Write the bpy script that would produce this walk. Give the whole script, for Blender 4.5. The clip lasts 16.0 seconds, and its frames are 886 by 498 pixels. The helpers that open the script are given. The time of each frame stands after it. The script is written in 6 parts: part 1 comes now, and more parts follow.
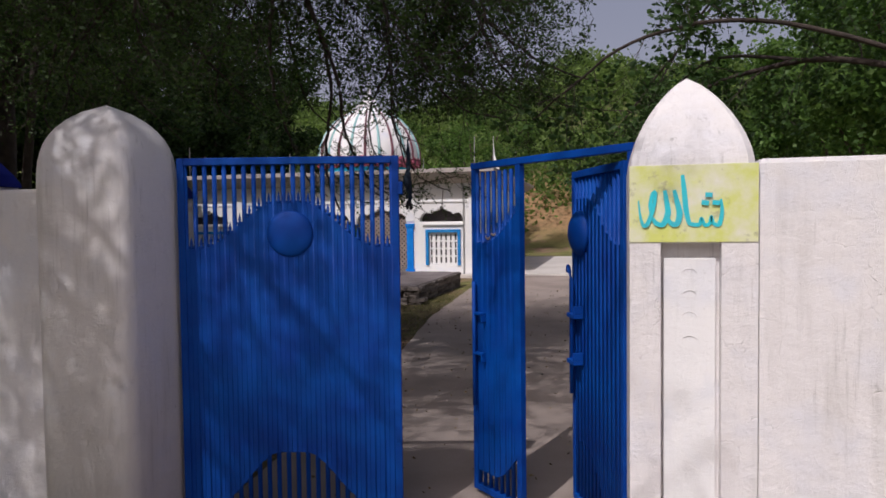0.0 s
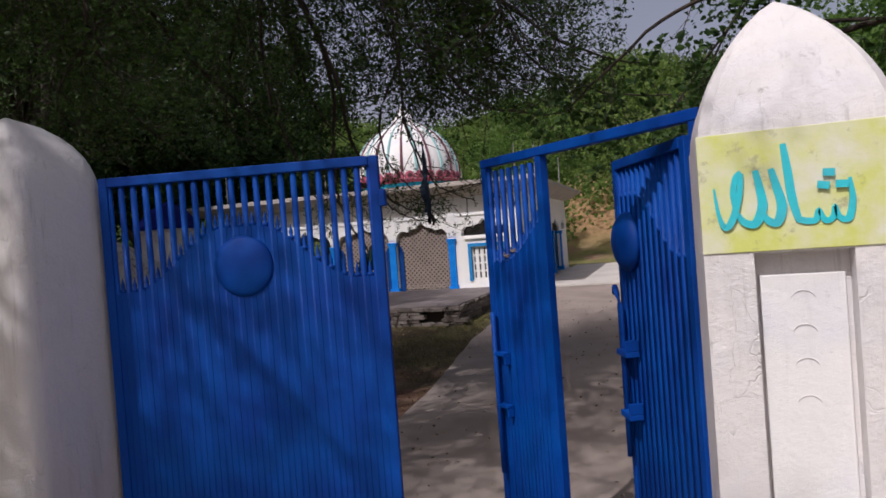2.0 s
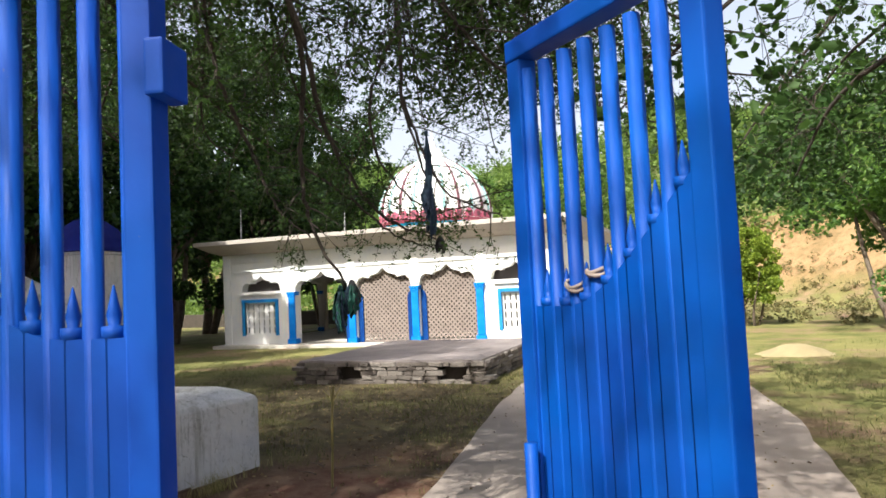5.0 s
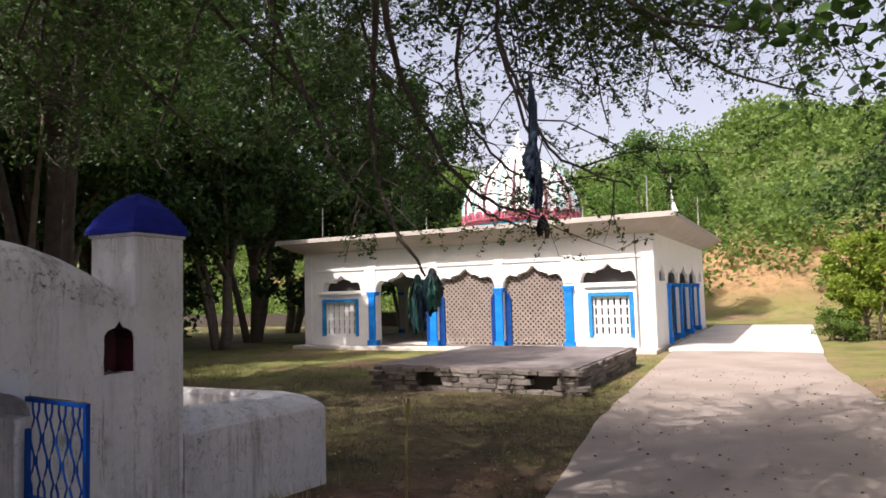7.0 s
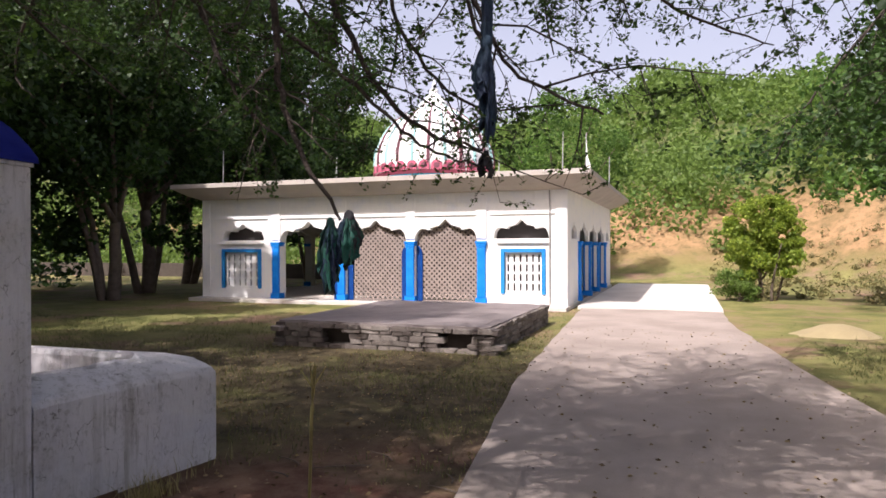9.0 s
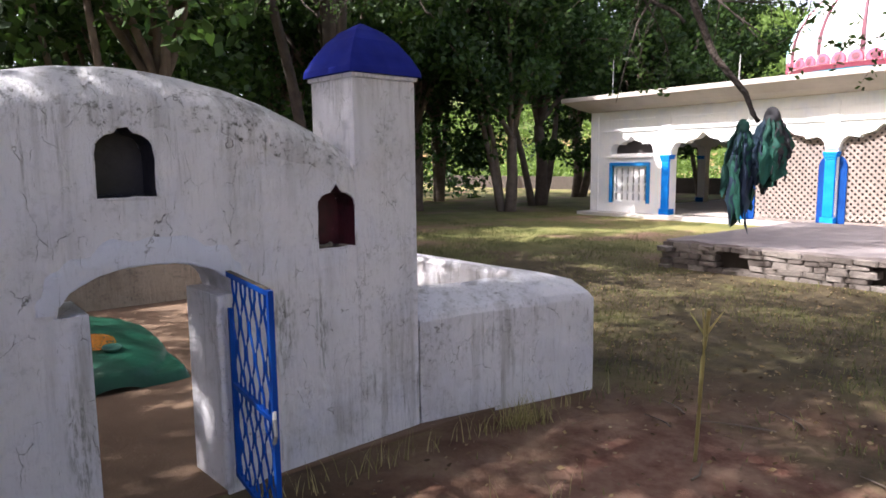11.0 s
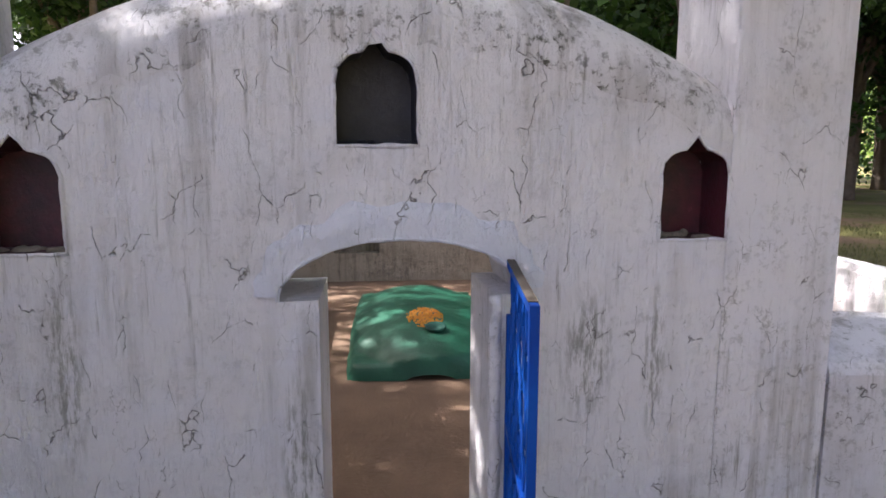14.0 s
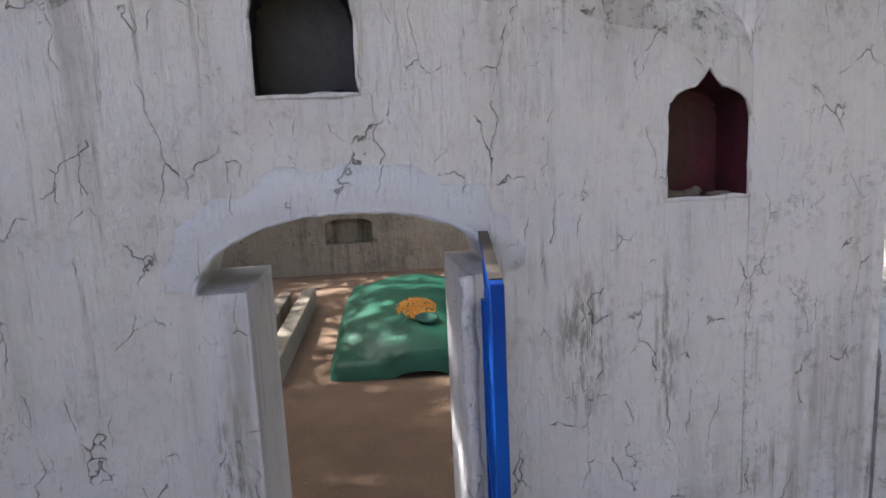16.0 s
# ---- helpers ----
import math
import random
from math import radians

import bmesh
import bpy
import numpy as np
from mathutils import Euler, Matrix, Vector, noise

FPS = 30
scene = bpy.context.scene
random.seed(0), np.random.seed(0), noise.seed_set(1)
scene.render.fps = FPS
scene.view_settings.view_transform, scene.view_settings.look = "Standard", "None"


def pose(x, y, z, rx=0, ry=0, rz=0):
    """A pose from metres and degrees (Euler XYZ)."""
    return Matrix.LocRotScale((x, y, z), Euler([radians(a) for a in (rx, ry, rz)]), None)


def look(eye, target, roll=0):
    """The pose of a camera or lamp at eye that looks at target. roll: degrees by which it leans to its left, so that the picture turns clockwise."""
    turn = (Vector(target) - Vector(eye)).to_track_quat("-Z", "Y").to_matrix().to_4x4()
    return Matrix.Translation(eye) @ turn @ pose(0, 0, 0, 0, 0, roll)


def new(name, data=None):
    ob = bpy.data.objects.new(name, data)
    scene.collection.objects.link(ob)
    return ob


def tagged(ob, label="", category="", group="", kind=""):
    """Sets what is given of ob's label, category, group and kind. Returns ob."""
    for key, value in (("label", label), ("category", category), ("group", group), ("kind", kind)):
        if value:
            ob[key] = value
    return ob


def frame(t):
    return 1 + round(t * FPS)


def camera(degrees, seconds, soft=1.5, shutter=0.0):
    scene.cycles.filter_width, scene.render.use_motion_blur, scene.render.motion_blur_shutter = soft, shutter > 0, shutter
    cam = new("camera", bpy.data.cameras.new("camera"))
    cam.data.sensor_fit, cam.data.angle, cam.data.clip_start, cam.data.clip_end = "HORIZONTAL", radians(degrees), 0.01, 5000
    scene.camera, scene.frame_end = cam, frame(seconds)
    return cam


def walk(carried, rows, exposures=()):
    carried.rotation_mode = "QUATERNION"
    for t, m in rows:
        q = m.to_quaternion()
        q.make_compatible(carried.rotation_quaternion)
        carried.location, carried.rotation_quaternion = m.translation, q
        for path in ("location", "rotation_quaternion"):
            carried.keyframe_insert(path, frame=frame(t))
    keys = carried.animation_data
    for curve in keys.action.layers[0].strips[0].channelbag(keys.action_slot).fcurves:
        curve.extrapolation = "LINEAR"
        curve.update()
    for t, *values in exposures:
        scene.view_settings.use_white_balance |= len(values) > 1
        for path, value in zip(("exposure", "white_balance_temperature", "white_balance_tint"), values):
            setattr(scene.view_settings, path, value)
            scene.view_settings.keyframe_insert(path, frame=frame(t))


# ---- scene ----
cam = camera(66.7, 16.0, soft=1.65)
PATH = [
    (0, (0.935, 1.506, 1.767), (0.457, 3.447, 1.69), -0.7),
    (0.5, (0.893, 1.703, 1.784), (0.399, 3.639, 1.868), -1.7),
    (1, (0.844, 1.949, 1.771), (0.348, 3.887, 1.736), -2.7),
    (1.5, (0.878, 2.19, 1.743), (0.321, 4.11, 1.736), -3.1),
    (2, (0.917, 2.473, 1.772), (0.297, 4.374, 1.742), -4.3),
    (2.5, (0.868, 2.705, 1.75), (0.238, 4.602, 1.783), -4.6),
    (3, (0.702, 2.983, 1.745), (0.062, 4.878, 1.776), -4.2),
    (3.5, (0.615, 3.301, 1.714), (0.015, 5.206, 1.814), -2.9),
    (3.7, (0.596, 3.512, 1.728), (-0.076, 5.392, 1.849), -3.4),
    (5.8, (0.256, 4.799, 1.64), (-0.475, 6.658, 1.738), -2.2),
    (6, (0.208, 4.892, 1.634), (-0.624, 6.707, 1.751), -2.7),
    (6.3, (0.087, 5.062, 1.634), (-0.816, 6.842, 1.758), -2.6),
    (6.5, (0.035, 5.131, 1.639), (-0.894, 6.896, 1.796), -1.8),
    (7, (-0.041, 5.298, 1.617), (-0.962, 7.068, 1.752), -1.6),
    (7.5, (-0.177, 5.522, 1.602), (-1.059, 7.312, 1.729), 0.4),
    (8, (-0.246, 5.666, 1.631), (-0.931, 7.545, 1.666), -0.4),
    (8.2, (-0.278, 5.744, 1.594), (-0.874, 7.653, 1.608), 0.3),
    (10.3, (-0.639, 6.182, 1.614), (-1.866, 7.754, 1.464), -0.5),
    (10.5, (-0.675, 6.293, 1.595), (-2.027, 7.757, 1.419), -0.3),
    (11, (-0.772, 6.452, 1.607), (-2.335, 7.674, 1.354), -0.7),
    (11.5, (-0.972, 6.628, 1.602), (-2.684, 7.642, 1.4), 0.5),
    (12, (-1.12, 6.777, 1.578), (-3.007, 7.399, 1.348), -2.7),
    (12.5, (-1.291, 6.997, 1.568), (-3.256, 7.256, 1.301), 0.5),
    (13, (-1.425, 7.098, 1.516), (-3.4, 7.266, 1.254), 0.1),
    (13.5, (-1.666, 7.157, 1.48), (-3.644, 7.32, 1.231), 1.4),
    (14, (-1.783, 7.186, 1.476), (-3.752, 7.357, 1.171), 0.1),
    (14.5, (-1.84, 7.223, 1.436), (-3.814, 7.348, 1.138), -0.3),
    (15, (-1.952, 7.264, 1.417), (-3.924, 7.44, 1.136), -0.5),
    (15.5, (-2.07, 7.295, 1.396), (-4.005, 7.432, 0.914), -1.6),
    (16, (-2.164, 7.362, 1.363), (-4.132, 7.497, 1.032), -2.7),
]
EXPOSURES = [(0.0, -0.85, 6050, 18), (2.4, -0.82, 6050, 17), (3.0, -0.15, 6150, 12), (3.5, 0.62, 6150, 4), (6.2, 0.9, 6450, 9), (6.8, 0.58, 6450, 13), (8.2, 0.5, 6350, 19), (10.3, 0.62, 6150, 16), (11.0, 1.5, 6100, 16), (11.5, 1.9, 6150, 17), (12.2, 2.12, 6200, 17), (14.5, 2.02, 6200, 15), (16.0, 2.03, 6150, 11)]
walk(cam, [(t, look(eye, target, roll)) for t, eye, target, roll in PATH], EXPOSURES)

# ---- sky and sun ----
SUN_UP, SUN_AZ = 50.0, 199.0  # elevation; compass bearing counted from +y towards +x
world = bpy.data.worlds.new("sky")
scene.world = world
world.use_nodes = True
wn = world.node_tree.nodes
sky = wn.new("ShaderNodeTexSky")
sky.sky_type = "NISHITA"
sky.sun_disc = False
sky.sun_elevation = radians(SUN_UP)
sky.sun_rotation = radians(SUN_AZ)
sky.air_density, sky.dust_density, sky.ozone_density = 1.0, 8.0, 0.6
haze = wn.new("ShaderNodeMix")  # a dusty, pale sky
haze.data_type = "RGBA"
up = wn.new("ShaderNodeTexCoord")
split = wn.new("ShaderNodeSeparateXYZ")
depth = wn.new("ShaderNodeMapRange")  # thicker haze towards the horizon
depth.inputs["From Min"].default_value, depth.inputs["From Max"].default_value = 0.0, 0.75
depth.inputs["To Min"].default_value, depth.inputs["To Max"].default_value = 0.62, 0.05
world.node_tree.links.new(up.outputs["Generated"], split.inputs[0])
world.node_tree.links.new(split.outputs["Z"], depth.inputs["Value"])
world.node_tree.links.new(depth.outputs[0], haze.inputs["Factor"])
haze.inputs["B"].default_value = (7.2, 7.0, 7.8, 1.0)
world.node_tree.links.new(sky.outputs[0], haze.inputs["A"])
world.node_tree.links.new(haze.outputs["Result"], wn["Background"].inputs[0])
wn["Background"].inputs[1].default_value = 0.125
sun = new("sun", bpy.data.lights.new("sun", "SUN"))
sun.data.energy = 5.0
sun.data.angle = radians(0.6)
sun.data.color = (1.0, 0.95, 0.87)
sun_dir = Vector((math.sin(radians(SUN_AZ)) * math.cos(radians(SUN_UP)), math.cos(radians(SUN_AZ)) * math.cos(radians(SUN_UP)), math.sin(radians(SUN_UP))))
sun.matrix_world = look(sun_dir * 60, (0, 0, 0))


# ---- materials ----
class Nodes:
    """A small wrapper round a node material."""

    def __init__(self, name):
        self.m = bpy.data.materials.new(name)
        self.m.use_nodes = True
        self.t = self.m.node_tree
        self.bsdf = self.t.nodes["Principled BSDF"]
        self.coord = self.t.nodes.new("ShaderNodeTexCoord").outputs["Object"]

    def link(self, a, b):
        self.t.links.new(a, b)

    def mapped(self, scale):
        n = self.t.nodes.new("ShaderNodeMapping")
        n.inputs["Scale"].default_value = scale
        self.link(self.coord, n.inputs["Vector"])
        return n.outputs[0]

    def noise(self, scale, detail=5.0, rough=0.6, stretch=None):
        n = self.t.nodes.new("ShaderNodeTexNoise")
        n.inputs["Scale"].default_value = scale
        n.inputs["Detail"].default_value = detail
        n.inputs["Roughness"].default_value = rough
        self.link(self.mapped(stretch) if stretch else self.coord, n.inputs["Vector"])
        return n.outputs["Fac"]

    def ramp(self, fac, lo, hi, a=0.0, b=1.0):
        n = self.t.nodes.new("ShaderNodeMapRange")
        n.inputs["From Min"].default_value, n.inputs["From Max"].default_value = lo, hi
        n.inputs["To Min"].default_value, n.inputs["To Max"].default_value = a, b
        self.link(fac, n.inputs["Value"])
        return n.outputs[0]

    def mix(self, fac, a, b):
        n = self.t.nodes.new("ShaderNodeMix")
        n.data_type = "RGBA"
        for sock, v in ((n.inputs["Factor"], fac), (n.inputs["A"], a), (n.inputs["B"], b)):
            if isinstance(v, tuple):
                sock.default_value = (*v, 1.0)
            elif isinstance(v, (int, float)):
                sock.default_value = v
            else:
                self.link(v, sock)
        return n.outputs["Result"]

    def times(self, a, b):
        n = self.t.nodes.new("ShaderNodeMath")
        n.operation = "MULTIPLY"
        for sock, v in zip(n.inputs, (a, b)):
            if isinstance(v, (int, float)):
                sock.default_value = v
            else:
                self.link(v, sock)
        return n.outputs[0]

    def cracks(self, scale, width, stretch=(1.0, 1.0, 0.32)):
        n = self.t.nodes.new("ShaderNodeTexVoronoi")
        n.feature = "DISTANCE_TO_EDGE"
        n.inputs["Scale"].default_value = scale
        warp = self.t.nodes.new("ShaderNodeTexNoise")
        warp.inputs["Scale"].default_value = scale * 1.4
        warp.inputs["Detail"].default_value = 3.0
        self.link(self.coord, warp.inputs["Vector"])
        mx = self.t.nodes.new("ShaderNodeMix")
        mx.data_type = "VECTOR"
        mx.inputs["Factor"].default_value = 0.06
        self.link(self.mapped(stretch), mx.inputs["A"])
        self.link(warp.outputs["Color"], mx.inputs["B"])
        self.link(mx.outputs["Result"], n.inputs["Vector"])
        return self.ramp(n.outputs["Distance"], 0.0, width, 1.0, 0.0)

    def island(self):
        return self.t.nodes.new("ShaderNodeNewGeometry").outputs["Random Per Island"]

    def each(self):
        return self.t.nodes.new("ShaderNodeObjectInfo").outputs["Random"]

    def bump(self, height, strength, distance):
        n = self.t.nodes.new("ShaderNodeBump")
        n.inputs["Strength"].default_value = strength
        n.inputs["Distance"].default_value = distance
        self.link(height, n.inputs["Height"])
        self.link(n.outputs[0], self.bsdf.inputs["Normal"])

    def done(self, colour, rough, metal=0.0, spec=0.5):
        if isinstance(colour, tuple):
            self.bsdf.inputs["Base Color"].default_value = (*colour, 1.0)
        else:
            self.link(colour, self.bsdf.inputs["Base Color"])
        if isinstance(rough, (int, float)):
            self.bsdf.inputs["Roughness"].default_value = rough
        else:
            self.link(rough, self.bsdf.inputs["Roughness"])
        self.bsdf.inputs["Metallic"].default_value = metal
        self.bsdf.inputs["Specular IOR Level"].default_value = spec
        return self.m


def plain(name, a, b, scale=6.0, rough=0.8, bump=0.3, depth=0.004, fine=60.0):
    """Two-tone surface with grain and relief."""
    n = Nodes(name)
    big, small = n.noise(scale), n.noise(fine, 3.0)
    col = n.mix(n.ramp(big, 0.35, 0.65), a, b)
    col = n.mix(n.times(n.ramp(small, 0.4, 0.75), 0.35), col, tuple(c * 0.7 for c in a))
    n.bump(small, bump, depth)
    return n.done(col, rough)


def whitewash(name, clean, stain, amount, cracked=0.0, patch=(0.62, 0.66, 0.78), worn=(), relief=0.35, lichen=0.0):
    """Limewash over rough plaster: blotches, vertical run-off streaks, flaked specks and hair cracks."""
    n = Nodes(name)
    blot = n.noise(1.6, 6.0, 0.65)
    streak = n.noise(1.0, 5.0, 0.6, (9.0, 9.0, 0.7))
    where = n.ramp(n.noise(1.25, 3.0), 0.4, 0.6)
    flake = n.noise(26.0, 6.0, 0.7)
    col = n.mix(n.times(n.ramp(n.noise(2.3, 3.0), 0.5, 0.72), 0.45), clean, patch)
    col = n.mix(n.times(n.times(n.ramp(streak, 0.5, 0.72), where), amount), col, stain)
    col = n.mix(n.times(n.ramp(blot, 0.53, 0.72), amount * 0.45), col, stain)
    spots = n.times(n.ramp(flake, 0.62, 0.72), n.ramp(blot, 0.48, 0.66))
    col = n.mix(n.times(spots, min(1.0, amount * 1.5)), col, (0.16, 0.15, 0.14))
    thin = n.noise(1.0, 6.0, 0.7, (38.0, 38.0, 2.2))
    col = n.mix(n.times(n.times(n.ramp(thin, 0.56, 0.68), where), amount * 0.9), col, tuple(c * 0.7 for c in stain))
    for cx, cz, rx, rz in worn:
        mp = n.t.nodes.new("ShaderNodeMapping")
        mp.inputs["Location"].default_value = (-cx / rx, 0.0, -cz / rz)
        mp.inputs["Scale"].default_value = (1 / rx, 0.0, 1 / rz)
        n.link(n.coord, mp.inputs["Vector"])
        ln = n.t.nodes.new("ShaderNodeVectorMath")
        ln.operation = "LENGTH"
        n.link(mp.outputs[0], ln.inputs[0])
        spot = n.times(n.ramp(ln.outputs["Value"], 1.25, 0.5), n.ramp(n.noise(1.0, 6.0, 0.72, (46.0, 46.0, 9.0)), 0.46, 0.58))
        col = n.mix(n.times(spot, 0.75), col, (0.2, 0.2, 0.17))
    if lichen:
        spots2 = n.times(n.ramp(n.noise(24.0, 7.0, 0.75), 0.52, 0.6), n.ramp(n.noise(3.2, 4.0), 0.42, 0.6))
        col = n.mix(n.times(spots2, lichen), col, (0.11, 0.105, 0.09))
    height = n.noise(9.0, 10.0, 0.72) if relief < 0.8 else n.mix(0.35, n.mix(0.35, n.noise(6.0, 12.0, 0.78), n.ramp(n.noise(5.0, 3.0, 0.5), 0.42, 0.66)), n.noise(1.0, 6.0, 0.7, (30.0, 30.0, 5.0)))
    if cracked:
        broken = n.ramp(n.noise(6.5, 4.0, 0.65), 0.5, 0.56)
        line = n.times(n.cracks(8.0, 0.0085, (1.0, 1.0, 0.4)), broken)
        second = n.times(n.cracks(14.0, 0.011, (1.0, 1.0, 0.3)), n.ramp(n.noise(4.3, 4.0, 0.7), 0.56, 0.6))
        hair = n.times(n.ramp(n.noise(1.0, 7.0, 0.75, (70.0, 70.0, 6.0)), 0.6, 0.66), n.ramp(n.noise(3.1, 4.0), 0.42, 0.6))
        col = n.mix(n.times(hair, cracked * 0.7), col, (0.24, 0.22, 0.2))
        col = n.mix(n.times(second, cracked * 0.7), col, (0.17, 0.15, 0.14))
        col = n.mix(n.times(line, cracked), col, (0.11, 0.1, 0.09))
        height = n.mix(n.times(line, 0.5), height, (0.0, 0.0, 0.0))
    n.bump(height, relief, 0.03 if relief < 0.8 else 0.07)
    return n.done(col, 0.62, spec=0.35)


def leafy(name, dark, light, glow=0.45):
    """Foliage: each leaf has its own green and lets some light through."""
    n = Nodes(name)
    col = n.mix(n.island(), dark, light)
    n.done(col, 0.55, spec=0.3)
    tr = n.t.nodes.new("ShaderNodeBsdfTranslucent")
    mx = n.t.nodes.new("ShaderNodeMixShader")
    out = n.t.nodes["Material Output"]
    n.link(n.mix(n.island(), tuple(c * 1.5 for c in dark), tuple(min(1, c * 1.8) for c in light)), tr.inputs["Color"])
    mx.inputs[0].default_value = glow
    n.link(n.bsdf.outputs[0], mx.inputs[1])
    n.link(tr.outputs[0], mx.inputs[2])
    n.link(mx.outputs[0], out.inputs["Surface"])
    return n.m


def painted(name, a, b, rough=0.5, wear=(0.12, 0.1, 0.1), worn=0.35):
    """Enamel paint on metal, faded in blotches and chipped in specks."""
    n = Nodes(name)
    col = n.mix(n.ramp(n.noise(3.0, 4.0), 0.35, 0.68), a, b)
    chip = n.ramp(n.noise(38.0, 5.0, 0.7), 0.7, 0.74)
    col = n.mix(n.times(chip, worn), col, wear)
    n.bump(n.noise(55.0, 3.0), 0.15, 0.002)
    return n.done(col, n.ramp(n.noise(8.0), 0.3, 0.7, rough, rough + 0.25), spec=0.22)


def ground_material():
    n = Nodes("grass_and_earth")
    big, mid, fine = n.noise(0.11, 4.0), n.noise(0.7, 6.0, 0.7), n.noise(22.0, 6.0, 0.75)
    green = n.mix(n.ramp(mid, 0.35, 0.65), (0.095, 0.105, 0.032), (0.22, 0.2, 0.075))
    earth = n.mix(n.ramp(fine, 0.3, 0.7), (0.17, 0.105, 0.07), (0.3, 0.2, 0.135))
    col = n.mix(n.ramp(n.noise(0.45, 7.0, 0.72), 0.5, 0.62), green, earth)
    # leaf litter and damp earth under the thorn tree
    sep2 = n.t.nodes.new("ShaderNodeVectorMath")
    sep2.operation = "DISTANCE"
    n.link(n.coord, sep2.inputs[0])
    sep2.inputs[1].default_value = (-5.0, 10.5, 0.0)
    litter = n.mix(n.ramp(n.noise(5.0, 7.0, 0.75), 0.35, 0.65), (0.045, 0.034, 0.022), (0.11, 0.085, 0.045))
    col = n.mix(n.times(n.ramp(sep2.outputs["Value"], 8.5, 4.5), n.ramp(n.noise(0.9, 6.0, 0.7), 0.22, 0.5)), col, litter)
    # bare reddish soil beside the small enclosure
    sep = n.t.nodes.new("ShaderNodeVectorMath")
    sep.operation = "DISTANCE"
    n.link(n.coord, sep.inputs[0])
    sep.inputs[1].default_value = (-2.2, 9.2, 0.0)
    near = n.times(n.ramp(sep.outputs["Value"], 2.4, 0.7), 1.0)
    bare = n.mix(n.ramp(n.noise(2.2, 6.0, 0.7), 0.4, 0.62), (0.12, 0.05, 0.036), (0.26, 0.165, 0.115))
    col = n.mix(n.times(near, n.ramp(mid, 0.3, 0.5)), col, bare)
    # dry slopes far off
    xyz = n.t.nodes.new("ShaderNodeSeparateXYZ")
    n.link(n.coord, xyz.inputs[0])
    high = n.ramp(xyz.outputs["Z"], 0.3, 1.6)
    slope = n.mix(n.ramp(n.noise(0.35, 7.0, 0.75), 0.45, 0.66), (0.31, 0.19, 0.1), (0.15, 0.11, 0.05))
    slope = n.mix(n.times(n.ramp(n.noise(2.6, 7.0, 0.8), 0.5, 0.62), 0.75), slope, (0.1, 0.085, 0.04))
    col = n.mix(high, col, slope)
    wood_floor = n.mix(n.ramp(n.noise(0.5, 5.0, 0.7), 0.4, 0.6), (0.06, 0.085, 0.025), (0.12, 0.13, 0.05))
    col = n.mix(n.ramp(xyz.outputs["Z"], 4.2, 6.2), col, wood_floor)
    n.bump(fine, 0.8, 0.03)
    return n.done(col, 0.95, spec=0.15)


WHITE = whitewash("limewash_bright", (0.8, 0.79, 0.78), (0.55, 0.53, 0.5), 0.25)
WALL = whitewash("limewash_boundary", (0.76, 0.73, 0.72), (0.46, 0.43, 0.4), 0.5, 0.06, relief=0.5)
OLDWALL = whitewash("limewash_weathered", (0.76, 0.74, 0.77), (0.32, 0.3, 0.28), 0.85, 0.9, (0.64, 0.65, 0.76), relief=0.9, lichen=0.35)
FACADE = whitewash("limewash_facade", (0.78, 0.76, 0.79), (0.34, 0.32, 0.3), 0.75, 0.9, (0.66, 0.68, 0.8), ((-0.33, 0.45, 0.055, 0.3), (0.62, 0.78, 0.09, 0.22), (0.86, 0.75, 0.04, 0.25), (-1.0, 0.8, 0.05, 0.3)), 1.0, 0.2)
REPAIR = whitewash("limewash_repair", (0.74, 0.75, 0.83), (0.5, 0.5, 0.55), 0.4, 0.6, relief=1.0)
RUBBLE = whitewash("stained_rubble", (0.34, 0.29, 0.23), (0.1, 0.085, 0.07), 1.0, 0.5, (0.25, 0.2, 0.15), relief=1.0, lichen=0.7)
MOSSY = whitewash("limewash_mossy_top", (0.76, 0.74, 0.76), (0.2, 0.18, 0.16), 0.9, 0.8, (0.66, 0.65, 0.72), relief=1.0, lichen=1.0)
# pale eave plaster toned down to beige to paint in the eave's shade
SOFFIT = plain("eave_shade_plaster", (0.46, 0.41, 0.37), (0.38, 0.34, 0.31), 1.5, 0.85)
BLUE = painted("gate_blue_enamel", (0.0, 0.035, 0.24), (0.0, 0.066, 0.345))
# column blue darkened, so the piers carry their shade in the paint colour
SHADED_BLUE = painted("shaded_pier_blue", (0.0, 0.03, 0.17), (0.002, 0.05, 0.22), 0.6)
SKY_BLUE = painted("column_blue_paint", (0.0, 0.16, 0.62), (0.01, 0.22, 0.7), 0.5)
TRIM_BLUE = painted("window_frame_blue_paint", (0.01, 0.17, 0.5), (0.03, 0.25, 0.55), 0.55)
NAVY = painted("turret_blue_paint", (0.008, 0.014, 0.19), (0.014, 0.026, 0.27), 0.75)
LATTICE = plain("lattice_clay", (0.29, 0.235, 0.21), (0.23, 0.185, 0.165), 4.0, 0.8)
# plaster toned dark: the shrine's interior shade is put into its colour
INSIDE = plain("shade_darkened_plaster", (0.06, 0.05, 0.048), (0.04, 0.034, 0.034), 1.2, 0.85)


def stone_material(name, dark, light):
    n = Nodes(name)
    col = n.mix(n.each(), dark, light)
    col = n.mix(n.times(n.ramp(n.noise(9.0, 6.0, 0.7), 0.45, 0.7), 0.6), col, tuple(c * 0.45 for c in dark))
    n.bump(n.noise(18.0, 7.0, 0.7), 0.7, 0.02)
    return n.done(col, 0.92, spec=0.2)


